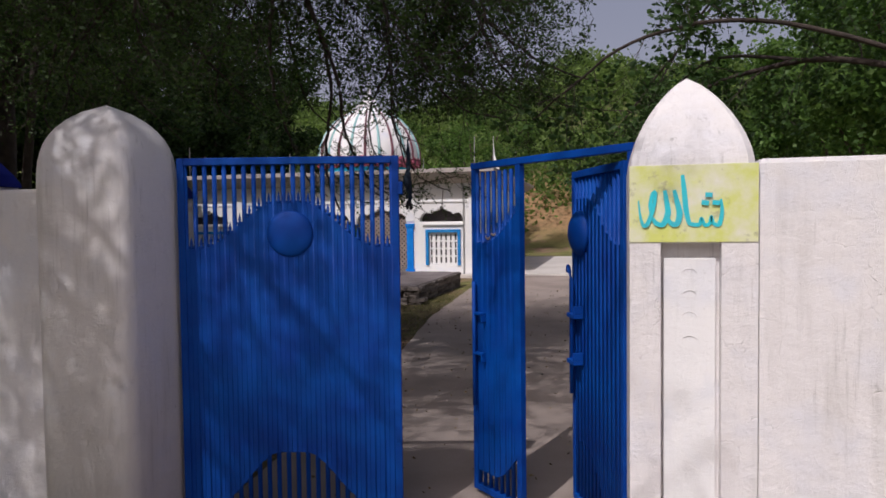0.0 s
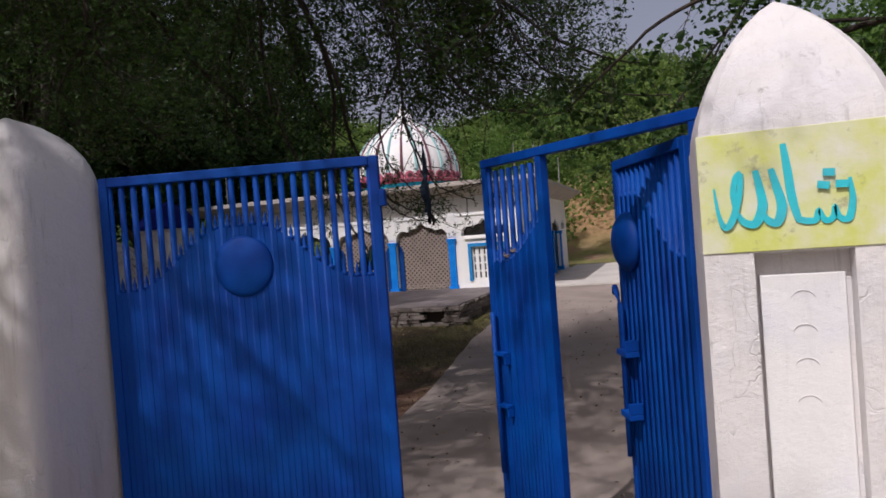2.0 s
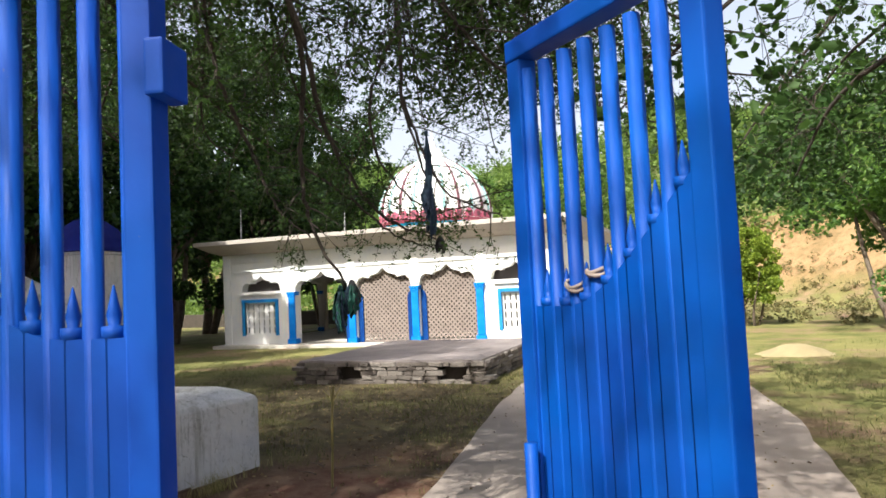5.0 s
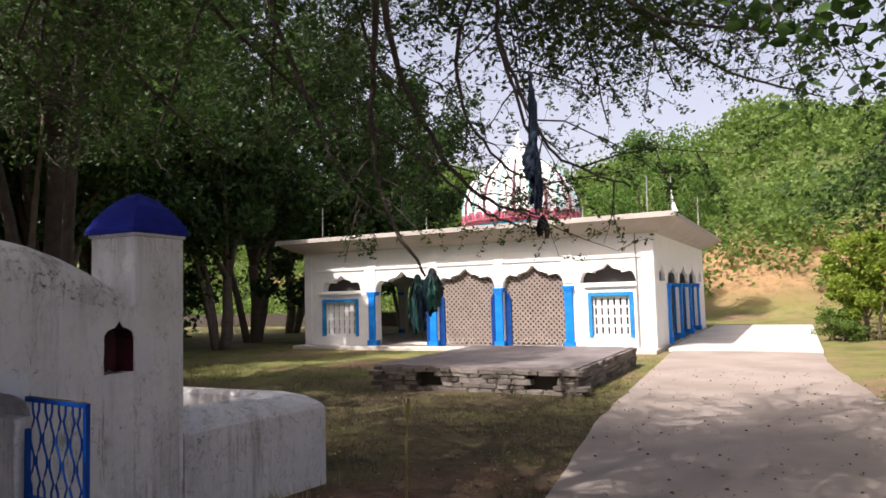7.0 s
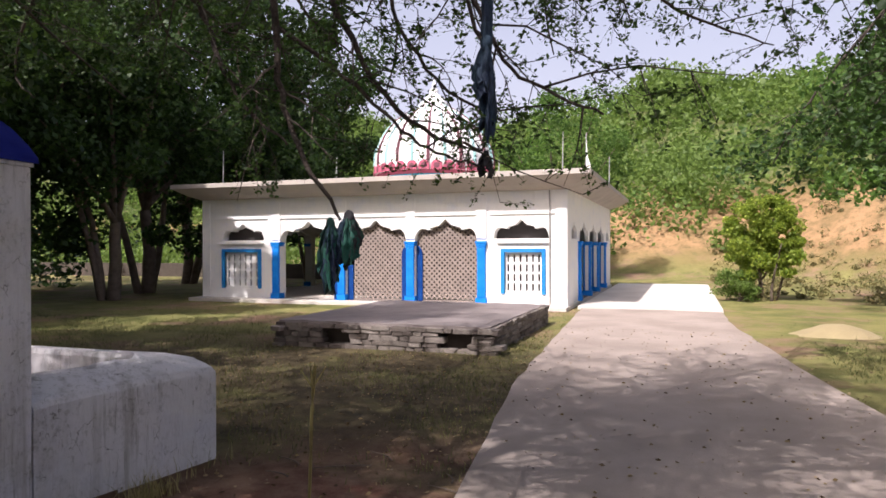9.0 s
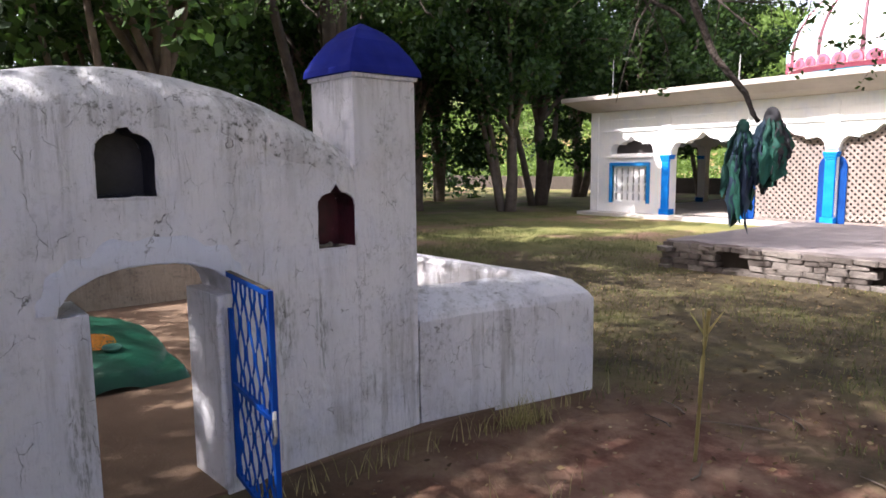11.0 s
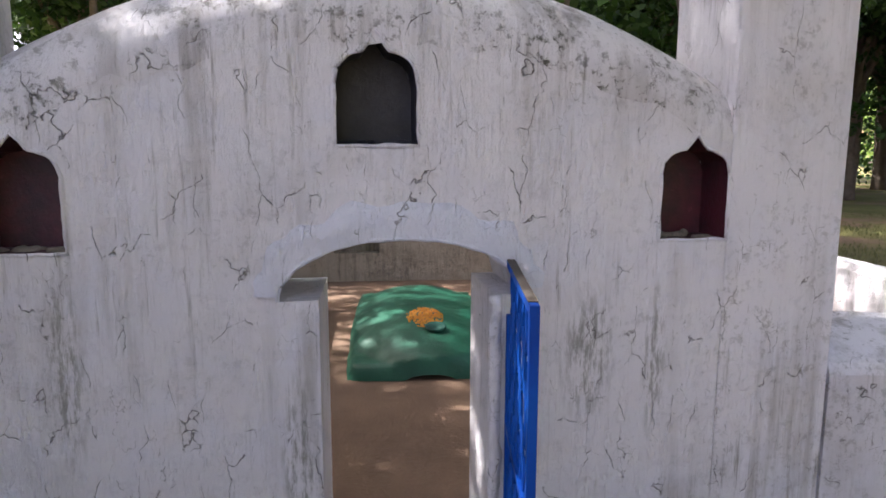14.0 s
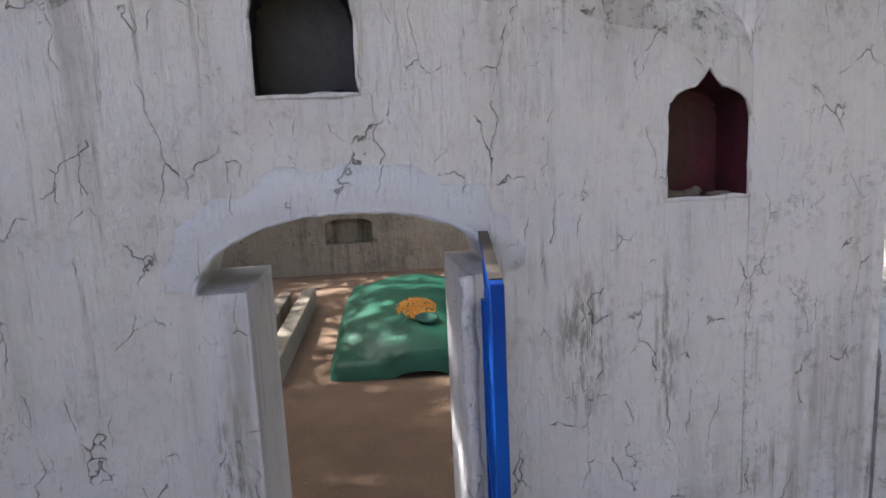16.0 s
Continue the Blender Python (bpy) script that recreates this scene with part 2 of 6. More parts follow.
STONE = stone_material("dry_stone", (0.11, 0.09, 0.08), (0.27, 0.235, 0.21))
MORTAR = plain("earth_packing", (0.07, 0.055, 0.045), (0.05, 0.04, 0.03), 5.0, 0.95)
SLAB = plain("platform_top", (0.23, 0.195, 0.19), (0.15, 0.125, 0.12), 1.3, 0.9, 0.5, 0.01)
PAVING = plain("dusty_concrete", (0.34, 0.28, 0.245), (0.24, 0.195, 0.17), 0.8, 0.9, 0.5, 0.008)
APRON = plain("pale_concrete", (0.6, 0.56, 0.52), (0.5, 0.46, 0.42), 0.7, 0.85)
SOIL = plain("red_soil_floor", (0.175, 0.11, 0.068), (0.11, 0.068, 0.042), 1.6, 0.95, 0.6, 0.012)
BARK = plain("dark_bark", (0.07, 0.052, 0.042), (0.035, 0.027, 0.022), 8.0, 0.95, 0.8, 0.02)
PALE_BARK = plain("grey_bark", (0.17, 0.13, 0.1), (0.1, 0.075, 0.06), 6.0, 0.95, 0.8, 0.02)
LEAF_FINE = leafy("acacia_leaflets", (0.018, 0.038, 0.008), (0.054, 0.1, 0.018), 0.33)
LEAF_BROAD = leafy("broad_leaves", (0.016, 0.042, 0.009), (0.055, 0.11, 0.022), 0.32)
LEAF_MID = leafy("neem_leaves", (0.028, 0.06, 0.011), (0.092, 0.165, 0.027), 0.38)
# lit and shaded leaf copies: sun and canopy shade are put into the greens
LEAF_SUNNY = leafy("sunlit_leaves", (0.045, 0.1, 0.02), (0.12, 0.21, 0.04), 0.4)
LEAF_SHADED = leafy("shaded_grove_leaves", (0.012, 0.032, 0.008), (0.042, 0.085, 0.014), 0.22)
LEAF_HILL = leafy("hill_scrub_leaves", (0.075, 0.125, 0.026), (0.13, 0.195, 0.04), 0.4)
LEAF_BUSH = leafy("yellow_green_leaves", (0.1, 0.16, 0.02), (0.28, 0.34, 0.05))
STRAW = leafy("dry_grass", (0.16, 0.15, 0.05), (0.42, 0.36, 0.17), 0.3)
GREEN_CLOTH = plain("green_satin", (0.0, 0.06, 0.032), (0.003, 0.085, 0.045), 3.0, 0.55, 0.5, 0.012, 22.0)
DARK_CLOTH = plain("faded_navy_cloth", (0.012, 0.02, 0.05), (0.02, 0.05, 0.08), 6.0, 0.8)
FADED_GREEN = plain("faded_green_cloth", (0.01, 0.1, 0.07), (0.02, 0.055, 0.045), 5.0, 0.8)
ORANGE = plain("orange_petals", (0.6, 0.28, 0.03), (0.5, 0.18, 0.02), 20.0, 0.8)


def niche_material(name, a, b):
    """Old gloss paint, sooty, with pale flaked specks."""
    n = Nodes(name)
    col = n.mix(n.ramp(n.noise(7.0, 5.0, 0.7), 0.38, 0.62), a, b)
    col = n.mix(n.times(n.ramp(n.noise(34.0, 6.0, 0.75), 0.62, 0.68), 0.6), col, tuple(min(1.0, c * 2 + 0.025) for c in a))
    n.bump(n.noise(22.0, 6.0, 0.7), 0.5, 0.01)
    return n.done(col, 0.5)


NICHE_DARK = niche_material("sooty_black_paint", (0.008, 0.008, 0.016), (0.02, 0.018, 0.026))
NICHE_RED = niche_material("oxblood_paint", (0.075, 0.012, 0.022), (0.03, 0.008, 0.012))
PINK = plain("pink_petal_paint", (0.45, 0.1, 0.16), (0.35, 0.07, 0.12), 5.0, 0.7)
TEAL = plain("cyan_band_paint", (0.0, 0.32, 0.55), (0.0, 0.36, 0.5), 3.0, 0.7)
BAND_GREEN = plain("green_band_paint", (0.0, 0.22, 0.11), (0.01, 0.28, 0.15), 3.0, 0.7)
MAROON = plain("maroon_stripe_paint", (0.16, 0.05, 0.07), (0.1, 0.035, 0.05), 5.0, 0.7)
PALE_GREEN = plain("pale_green_stripe_paint", (0.3, 0.52, 0.5), (0.25, 0.45, 0.48), 5.0, 0.7)
STEEL = painted("grey_steel", (0.25, 0.25, 0.25), (0.35, 0.35, 0.34), 0.45)
GROUND = ground_material()


def plaque_material():
    n = Nodes("lime_yellow_wash")
    col = n.mix(n.ramp(n.noise(4.0, 5.0), 0.4, 0.6), (0.7, 0.69, 0.58), (0.6, 0.64, 0.17))
    col = n.mix(n.times(n.ramp(n.noise(11.0, 6.0, 0.7), 0.58, 0.68), 0.75), col, (0.28, 0.26, 0.2))
    n.bump(n.noise(20.0, 6.0), 0.4, 0.006)
    return n.done(col, 0.85)


PLAQUE = plaque_material()
TURQUOISE = plain("turquoise_lettering", (0.02, 0.55, 0.64), (0.05, 0.48, 0.58), 9.0, 0.6)


# ---- building blocks ----
def mesh_of(bm, name):
    me = bpy.data.meshes.new(name)
    bm.to_mesh(me)
    bm.free()
    return me


def part(name, bm, material, parent=None, label="", smooth=False):
    """One bmesh as one mesh object under a thing or part."""
    me = mesh_of(bm, name)
    me.materials.append(material)
    if smooth:
        for p in me.polygons:
            p.use_smooth = True
    ob = new(name, me)
    if parent is not None:
        ob.parent = parent
    if label:
        ob["label"] = label
    return ob


def thing(name, m, label, category, group="", kind=""):
    ob = new(name)
    ob.empty_display_size = 0.2
    ob.matrix_world = m
    return tagged(ob, label, category, group, kind)


def box(bm, x0, x1, y0, y1, z0, z1, bevel=0.0):
    r = bmesh.ops.create_cube(bm, size=1.0, matrix=Matrix.Translation(((x0 + x1) / 2, (y0 + y1) / 2, (z0 + z1) / 2)) @ Matrix.Diagonal((x1 - x0, y1 - y0, z1 - z0, 1)))
    if bevel:
        edges = list({e for v in r["verts"] for e in v.link_edges})
        bmesh.ops.bevel(bm, geom=edges, offset=bevel, segments=2, affect="EDGES", profile=0.6)


def boxed(*spans, bevel=0.0):
    bm = bmesh.new()
    for s in spans:
        box(bm, *s, bevel=bevel)
    return bm


def tube(bm, points, radii, sides=6):
    """A tapered tube along a polyline."""
    pts = [Vector(p) for p in points]
    rings = []
    for i, p in enumerate(pts):
        d = (pts[min(i + 1, len(pts) - 1)] - pts[max(i - 1, 0)]).normalized()
        a = d.orthogonal().normalized() if abs(d.z) > 0.9 else d.cross(Vector((0, 0, 1))).normalized()
        b = d.cross(a)
        r = radii[i] if isinstance(radii, (list, tuple)) else radii
        rings.append([bm.verts.new(p + (a * math.cos(k * math.tau / sides) + b * math.sin(k * math.tau / sides)) * r) for k in range(sides)])
    for u, v in zip(rings, rings[1:]):
        for k in range(sides):
            bm.faces.new((u[k], u[(k + 1) % sides], v[(k + 1) % sides], v[k]))
    bm.faces.new(rings[0][::-1])
    bm.faces.new(rings[-1])


def lathe(bm, profile, sides=24, centre=(0, 0), wave=None):
    """A surface of revolution from (radius, height) pairs; wave(angle, height) scales the radius."""
    rings = []
    for r, z in profile:
        ring = []
        for k in range(sides):
            a = k * math.tau / sides
            q = r * (wave(a, z) if wave else 1.0)
            ring.append(bm.verts.new((centre[0] + q * math.cos(a), centre[1] + q * math.sin(a), z)))
        rings.append(ring)
    for u, v in zip(rings, rings[1:]):
        for k in range(sides):
            bm.faces.new((u[k], u[(k + 1) % sides], v[(k + 1) % sides], v[k]))
    bm.faces.new(rings[0][::-1])
    bm.faces.new(rings[-1])


def pierced(bm, x0, x1, low, high, y0, y1, holes, step=0.25):
    """A wall along x, between low(x) and high(x), y0 to y1 thick. holes: (left, right, bottom(x), top(x))."""
    cuts = {round(x0, 5), round(x1, 5)}
    n = max(1, int((x1 - x0) / step))
    cuts |= {round(x0 + (x1 - x0) * i / n, 5) for i in range(n + 1)}
    for a, b, _, _ in holes:
        k = max(24, int((b - a) / 0.035))
        cuts |= {round(a + (b - a) * i / k, 5) for i in range(k + 1)}
    cuts = sorted(c for c in cuts if x0 - 1e-6 <= c <= x1 + 1e-6)
    for a, b in zip(cuts, cuts[1:]):
        mid = (a + b) / 2
        inside = sorted((h for h in holes if h[0] < mid < h[1]), key=lambda h: h[2](mid))
        pieces, floor_a, floor_b = [], low(a), low(b)
        for h in inside:
            pieces.append((floor_a, floor_b, h[2](a), h[2](b)))
            floor_a, floor_b = h[3](a), h[3](b)
        pieces.append((floor_a, floor_b, high(a), high(b)))
        for la, lb, ha, hb in pieces:
            if ha - la < 1e-4 and hb - lb < 1e-4:
                continue
            v = [bm.verts.new(c) for c in ((a, y0, la), (b, y0, lb), (b, y0, hb), (a, y0, ha), (a, y1, la), (b, y1, lb), (b, y1, hb), (a, y1, ha))]
            bm.faces.new((v[0], v[1], v[2], v[3]))
            bm.faces.new((v[5], v[4], v[7], v[6]))
            bm.faces.new((v[3], v[2], v[6], v[7]))
            bm.faces.new((v[1], v[0], v[4], v[5]))
            if not inside:
                continue
            bm.faces.new((v[4], v[0], v[3], v[7]))
            bm.faces.new((v[1], v[5], v[6], v[2]))
    ends = ((x0, 0), (x1, 1))
    for x, s in ends:
        v = [bm.verts.new(c) for c in ((x, y0, low(x)), (x, y1, low(x)), (x, y1, high(x)), (x, y0, high(x)))]
        bm.faces.new(v if s else v[::-1])
    # jambs of the holes
    for a, b, bot, top in holes:
        for x, s in ((a, 1), (b, 0)):
            if top(x) - bot(x) > 1e-4:
                v = [bm.verts.new(c) for c in ((x, y0, bot(x)), (x, y1, bot(x)), (x, y1, top(x)), (x, y0, top(x)))]
                bm.faces.new(v if s else v[::-1])


def cusped(xc, half, spring, rise):
    """The height of a three-lobed pointed arch at x."""
    def top(x):
        s = min(1.0, abs(x - xc) / half)
        if s < 0.5:
            body = 0.72 + 0.28 * max(0.0, 1 - s / 0.2) if s < 0.2 else 0.72 - 0.12 * (s - 0.2) / 0.3
            return spring + rise * body
        return spring + rise * 0.58 * math.sqrt(max(0.0, 1 - ((s - 0.74) / 0.26) ** 2)) if s > 0.74 else spring + rise * (0.5 + 0.08 * (s - 0.5) / 0.24)
    return top


def flat(v):
    return lambda x: v


# ---- ground, drive and hill ----
def smooth(a, b, v):
    t = min(1.0, max(0.0, (v - a) / (b - a)))
    return t * t * (3 - 2 * t)


def land(x, y):
    """Height of the ground: level round the shrine, a bank and a wooded hill behind it."""
    r = y - 40
    hill = 7 * smooth(0, 18, r + 5 * smooth(2, 10, x)) * smooth(-16, -2, x) + (30 - 9 * smooth(-8, 22, x)) * smooth(12, 130, r + 6 * math.sin(x * 0.05)) + 2.5 * smooth(10, 40, r) * math.sin(x * 0.11 + y * 0.07)
    bank = 2.2 * smooth(6, 16, x) * smooth(16, 32, y)
    return hill + bank + 0.03 * noise.noise((x * 0.4, y * 0.4, 0)) * smooth(1.5, 4, abs(x + 1))


def axis(lo, hi, fine_lo, fine_hi, fine):
    v = list(np.arange(fine_lo, fine_hi, fine))
    s, p = fine, fine_hi
    while p < hi:
        v.append(p)
        s *= 1.16
        p += s
    v.append(hi)
    s, p = fine, fine_lo
    while p > lo:
        s *= 1.16
        p -= s
        v.insert(0, max(p, lo))
    return v


gx, gy = axis(-1500, 1500, -30, 25, 0.5), axis(-1500, 1500, -4, 60, 0.5)
gverts = [(x, y, land(x, y)) for y in gy for x in gx]
nx = len(gx)
gfaces = [(j * nx + i, j * nx + i + 1, (j + 1) * nx + i + 1, (j + 1) * nx + i) for j in range(len(gy) - 1) for i in range(nx - 1)]
gme = bpy.data.meshes.new("ground")
gme.from_pydata(gverts, [], gfaces)
gme.materials.append(GROUND)
for p in gme.polygons:
    p.use_smooth = True
ground = tagged(new("ground", gme), "grassy ground with bare reddish earth and dry slopes", "ground", kind="structure")


def strip(left, right, z0, z1, rows=60, wobble=0.05):
    """A slab between two edge lines given as (y, x) pairs."""
    bm = bmesh.new()
    ys = np.linspace(left[0][0], left[-1][0], rows)
    lx = np.interp(ys, [p[0] for p in left], [p[1] for p in left])
    rx = np.interp(ys, [p[0] for p in right], [p[1] for p in right])
    prev = None
    for y, a, b in zip(ys, lx, rx):
        a += wobble * noise.noise((y * 1.3, 1, 0))
        b += wobble * noise.noise((y * 1.3, 7, 0))
        row = [bm.verts.new(c) for c in ((a - 0.02, y, z0), (a, y, z1), ((a + b) / 2, y, z1 + 0.012), (b, y, z1), (b + 0.02, y, z0))]
        if prev:
            for i in range(4):
                bm.faces.new((prev[i], prev[i + 1], row[i + 1], row[i]))
        prev = row
    return bm


drive = part("driveway", strip([(-6, -1.6), (4.9, -1.38), (10.1, -1.8), (13.7, -2.3), (23.25, -2.9)], [(-6, 3.0), (4.0, 1.9), (4.9, 1.45), (12.8, 1.37), (15.5, 1.0), (20.3, 0.5), (23.25, 0.42)], -0.1, 0.03), PAVING)
tagged(drive, "dusty grey concrete driveway leading through the gate to the shrine", "driveway", kind="structure")
apron = part("apron", boxed((-3.0, 0.46, 23.3, 34.6, -0.1, 0.09), bevel=0.02), APRON)
tagged(apron, "pale concrete apron beside the shrine", "pavement", kind="structure")

# ---- boundary wall and gate pillars ----
wall_right = part("wall_south_east", boxed((1.52, 14.0, 4.43, 4.7, -0.2, 2.01), bevel=0.02), WALL)
tagged(wall_right, "whitewashed plaster boundary wall beside the gate", "wall", kind="structure")
wall_left = part("wall_south_west", boxed((-16.0, -1.95, 4.46, 4.72, -0.2, 1.975), bevel=0.02), WALL)
tagged(wall_left, "whitewashed plaster boundary wall in tree shade", "wall", kind="structure")


def cap(bm, w, d, z0, z1, belly):
    """A four-sided pointed cap over a w by d pillar."""
    rings = []
    for i in range(13):
        t = i / 12
        s = (1 - t ** belly) ** 0.8 if t < 1 else 0.0
        z = z0 + (z1 - z0) * t
        ring = []
        for k in range(48):
            a = (k + 0.5) * math.tau / 48
            c, q = math.cos(a), math.sin(a)
            m = (abs(c) ** 9 + abs(q) ** 9) ** (-1 / 9)
            ring.append(bm.verts.new((w / 2 * c * m * max(s, 0.01), d / 2 * q * m * max(s, 0.01), z)))
        rings.append(ring)
    for u, v in zip(rings, rings[1:]):
        for k in range(48):
            bm.faces.new((u[k], u[(k + 1) % 48], v[(k + 1) % 48], v[k]))
    bm.faces.new(rings[-1])


def rounded_shaft(bm, w, d, z0, z1):
    """An upright shaft with soft corners, in the same outline as its cap."""
    rings = []
    for z in (z0, z1):
        ring = []
        for k in range(48):
            a = math.tau * (k + 0.5) / 48
            c, q = math.cos(a), math.sin(a)
            m = (abs(c) ** 9 + abs(q) ** 9) ** (-1 / 9)
            ring.append(bm.verts.new((w / 2 * c * m, d / 2 * q * m, z)))
        rings.append(ring)
    for k in range(48):
        bm.faces.new((rings[0][k], rings[0][(k + 1) % 48], rings[1][(k + 1) % 48], rings[1][k]))
    bm.faces.new(rings[0][::-1])


def gate_pillar(m, w, d, shoulder, top, belly, label, panel):
    ob = thing("gate_pillar", m, label, "gate pillar", "gate pillars", "structure")
    bm = bmesh.new()
    if panel:
        pierced(bm, -w / 2, w / 2, flat(-0.2), flat(shoulder), -d / 2, -d / 2 + 0.06, [(-0.125, 0.11, flat(0.2), flat(1.672))], 0.5)
        box(bm, -w / 2, w / 2, -d / 2 + 0.0605, d / 2, -0.2, shoulder)
    else:
        rounded_shaft(bm, w, d, -0.2, shoulder)
    part("shaft", bm, WALL, ob, smooth=not panel)
    bm = bmesh.new()
    cap(bm, w, d, shoulder, top, belly)
    part("cap", bm, WALL, ob, "rounded pointed plaster cap", smooth=not panel)
    return ob


right_pillar = gate_pillar(pose(1.268, 4.65, 0), 0.497, 0.48, 1.985, 2.385, 1.65, "sunlit whitewashed gate pillar with a pointed cap and recessed panel", True)
part("recessed_panel", boxed((-0.11, 0.095, -0.195, -0.182, 0.22, 1.61), bevel=0.004), WHITE, right_pillar)
for zc in (1.56, 1.47, 1.38, 1.28):
    bm = bmesh.new()
    arc = [(-0.008 + 0.03 * math.cos(a), -0.197, zc - 0.02 + 0.026 * math.sin(a)) for a in np.linspace(0.35, math.pi - 0.35, 9)]
    tube(bm, arc, 0.0015, 4)
    part("incised_arc", bm, WALL, right_pillar)
plaque = part("name_plaque", boxed((-0.2495, 0.2465, -0.2445, -0.238, 1.677, 1.992), bevel=0.002), PLAQUE, right_pillar, "lime-yellow painted plaque with turquoise Arabic lettering")


def stroke(points, widths, parent):
    """A brushed letter stroke laid on the plaque: a ribbon with its own thickness."""
    bm = bmesh.new()
    pts = [Vector((x, 0, z)) for x, z in points]
    fine = []
    for i in range(len(pts) - 1):
        p0, p1, p2, p3 = pts[max(i - 1, 0)], pts[i], pts[i + 1], pts[min(i + 2, len(pts) - 1)]
        for k in range(5):
            t = k / 5
            c = 0.5 * (2 * p1 + (p2 - p0) * t + (2 * p0 - 5 * p1 + 4 * p2 - p3) * t * t + (3 * p1 - p0 - 3 * p2 + p3) * t ** 3)
            fine.append((c, widths[i] + (widths[i + 1] - widths[i]) * t))
    fine.append((pts[-1], widths[-1]))
    prev = None
    for i, (c, w) in enumerate(fine):
        d = (fine[min(i + 1, len(fine) - 1)][0] - fine[max(i - 1, 0)][0]).normalized()
        side = Vector((-d.z, 0, d.x)) * w / 2
        row = [bm.verts.new(c + side + Vector((0, y, 0))) for y in (0, -0.004)] + [bm.verts.new(c - side + Vector((0, y, 0))) for y in (-0.004, 0)]
        if prev:
            for k in range(4):
                bm.faces.new((prev[k], prev[(k + 1) % 4], row[(k + 1) % 4], row[k]))
        prev = row
    ob = part("letter_stroke", bm, TURQUOISE, parent)
    ob.location = (0, -0.244 - 0.0007 * len(parent.children), 0)
    return ob


# the words "sha Allah", written from right to left
for pts, wid in (
    ([(0.106, 1.851), (0.11, 1.796), (0.099, 1.749), (0.078, 1.753), (0.069, 1.783), (0.064, 1.754), (0.045, 1.747), (0.032, 1.776), (0.025, 1.751), (0.006, 1.748), (-0.019, 1.755)], [0.008, 0.015, 0.018, 0.014, 0.009, 0.015, 0.015, 0.009, 0.016, 0.017, 0.016]),
    ([(-0.041, 1.951), (-0.034, 1.883), (-0.027, 1.808), (-0.015, 1.753)], [0.014, 0.02, 0.021, 0.016]),
    ([(-0.073, 1.89), (-0.062, 1.843), (-0.052, 1.792), (-0.064, 1.751), (-0.087, 1.757), (-0.103, 1.788)], [0.014, 0.02, 0.024, 0.022, 0.018, 0.01]),
    ([(-0.11, 1.889), (-0.101, 1.836), (-0.098, 1.792), (-0.117, 1.751), (-0.144, 1.756), (-0.161, 1.783)], [0.014, 0.02, 0.024, 0.022, 0.018, 0.01]),
    ([(-0.161, 1.783), (-0.167, 1.831), (-0.158, 1.875), (-0.145, 1.888)], [0.012, 0.014, 0.014, 0.01]),
    ([(-0.145, 1.884), (-0.152, 1.83), (-0.172, 1.764), (-0.191, 1.745), (-0.205, 1.78), (-0.213, 1.85)], [0.012, 0.016, 0.018, 0.016, 0.01, 0.004]),
    ([(0.046, 1.869), (0.073, 1.867)], [0.019, 0.019]),
    ([(0.032, 1.839), (0.059, 1.834)], [0.019, 0.019]),
    ([(0.073, 1.837), (0.101, 1.835)], [0.019, 0.019]),
):
    stroke(pts, wid, plaque)
left_pillar = gate_pillar(pose(-1.72, 4.66, 0), 0.58, 0.48, 1.9, 2.43, 3.8, "shaded whitewashed gate pillar with a blunt rounded cap", False)


# ---- the blue gate ----
def sheet_top(u, length):
    return 1.66 + 0.25 * (1 - smooth(0.06, 0.4, abs(u / length - 0.5)))


def sheet_foot(u, length):
    return 0.2 + 0.28 * (1 - smooth(0.06, 0.34, abs(u / length - 0.5)))


def gate_section(parent, u0, u1, length, top, bottom, top_bar=True):
    """Bars, spearheads and backing sheet of a gate between u0 and u1 of a leaf of that length."""
    n = max(2, round((u1 - u0 - 0.08) / 0.0555))
    for i in range(n + 1):
        u = u0 + 0.04 + (u1 - u0 - 0.08) * i / n
        bm = bmesh.new()
        tube(bm, [(u, 0, bottom + 0.02), (u, 0, top - 0.02)], 0.0135, 7)
        part("bar", bm, BLUE, parent, smooth=True)
        if i < n:
            v = u + (u1 - u0 - 0.08) / n / 2
            hi, lo = sheet_top(v, length), sheet_foot(v, length)
            bm = bmesh.new()
            tube(bm, [(v, 0, lo), (v, 0, hi - 0.02), (v, 0, hi - 0.018), (v, 0, hi - 0.006), (v, 0, hi - 0.005), (v, 0, hi + 0.008), (v, 0, hi + 0.045)], [0.0128, 0.0128, 0.0155, 0.0155, 0.007, 0.0095, 0.001], 7)
            part("spear_bar", bm, BLUE, parent, smooth=True)
    bm = bmesh.new()
    pierced(bm, u0 + 0.02, u1 - 0.02, lambda u: sheet_foot(u, length), lambda u: sheet_top(u, length) - 0.02, -0.0118, 0.008, [], 0.03)
    bmesh.ops.remove_doubles(bm, verts=list(bm.verts), dist=0.0002)
    part("backing_sheet", bm, BLUE, parent)
    part("stile", boxed((u0, u0 + 0.04, -0.02, 0.02, bottom, top), bevel=0.004), BLUE, parent)
    part("stile", boxed((u1 - 0.04, u1, -0.02, 0.02, bottom, top), bevel=0.004), BLUE, parent)
    part("rail", boxed((u0 + 0.041, u1 - 0.041, -0.02, 0.02, bottom, bottom + 0.04), bevel=0.004), BLUE, parent)
    if top_bar:
        part("rail", boxed((u0 + 0.041, u1 - 0.041, -0.022, 0.022, top - 0.04, top), bevel=0.004), BLUE, parent)


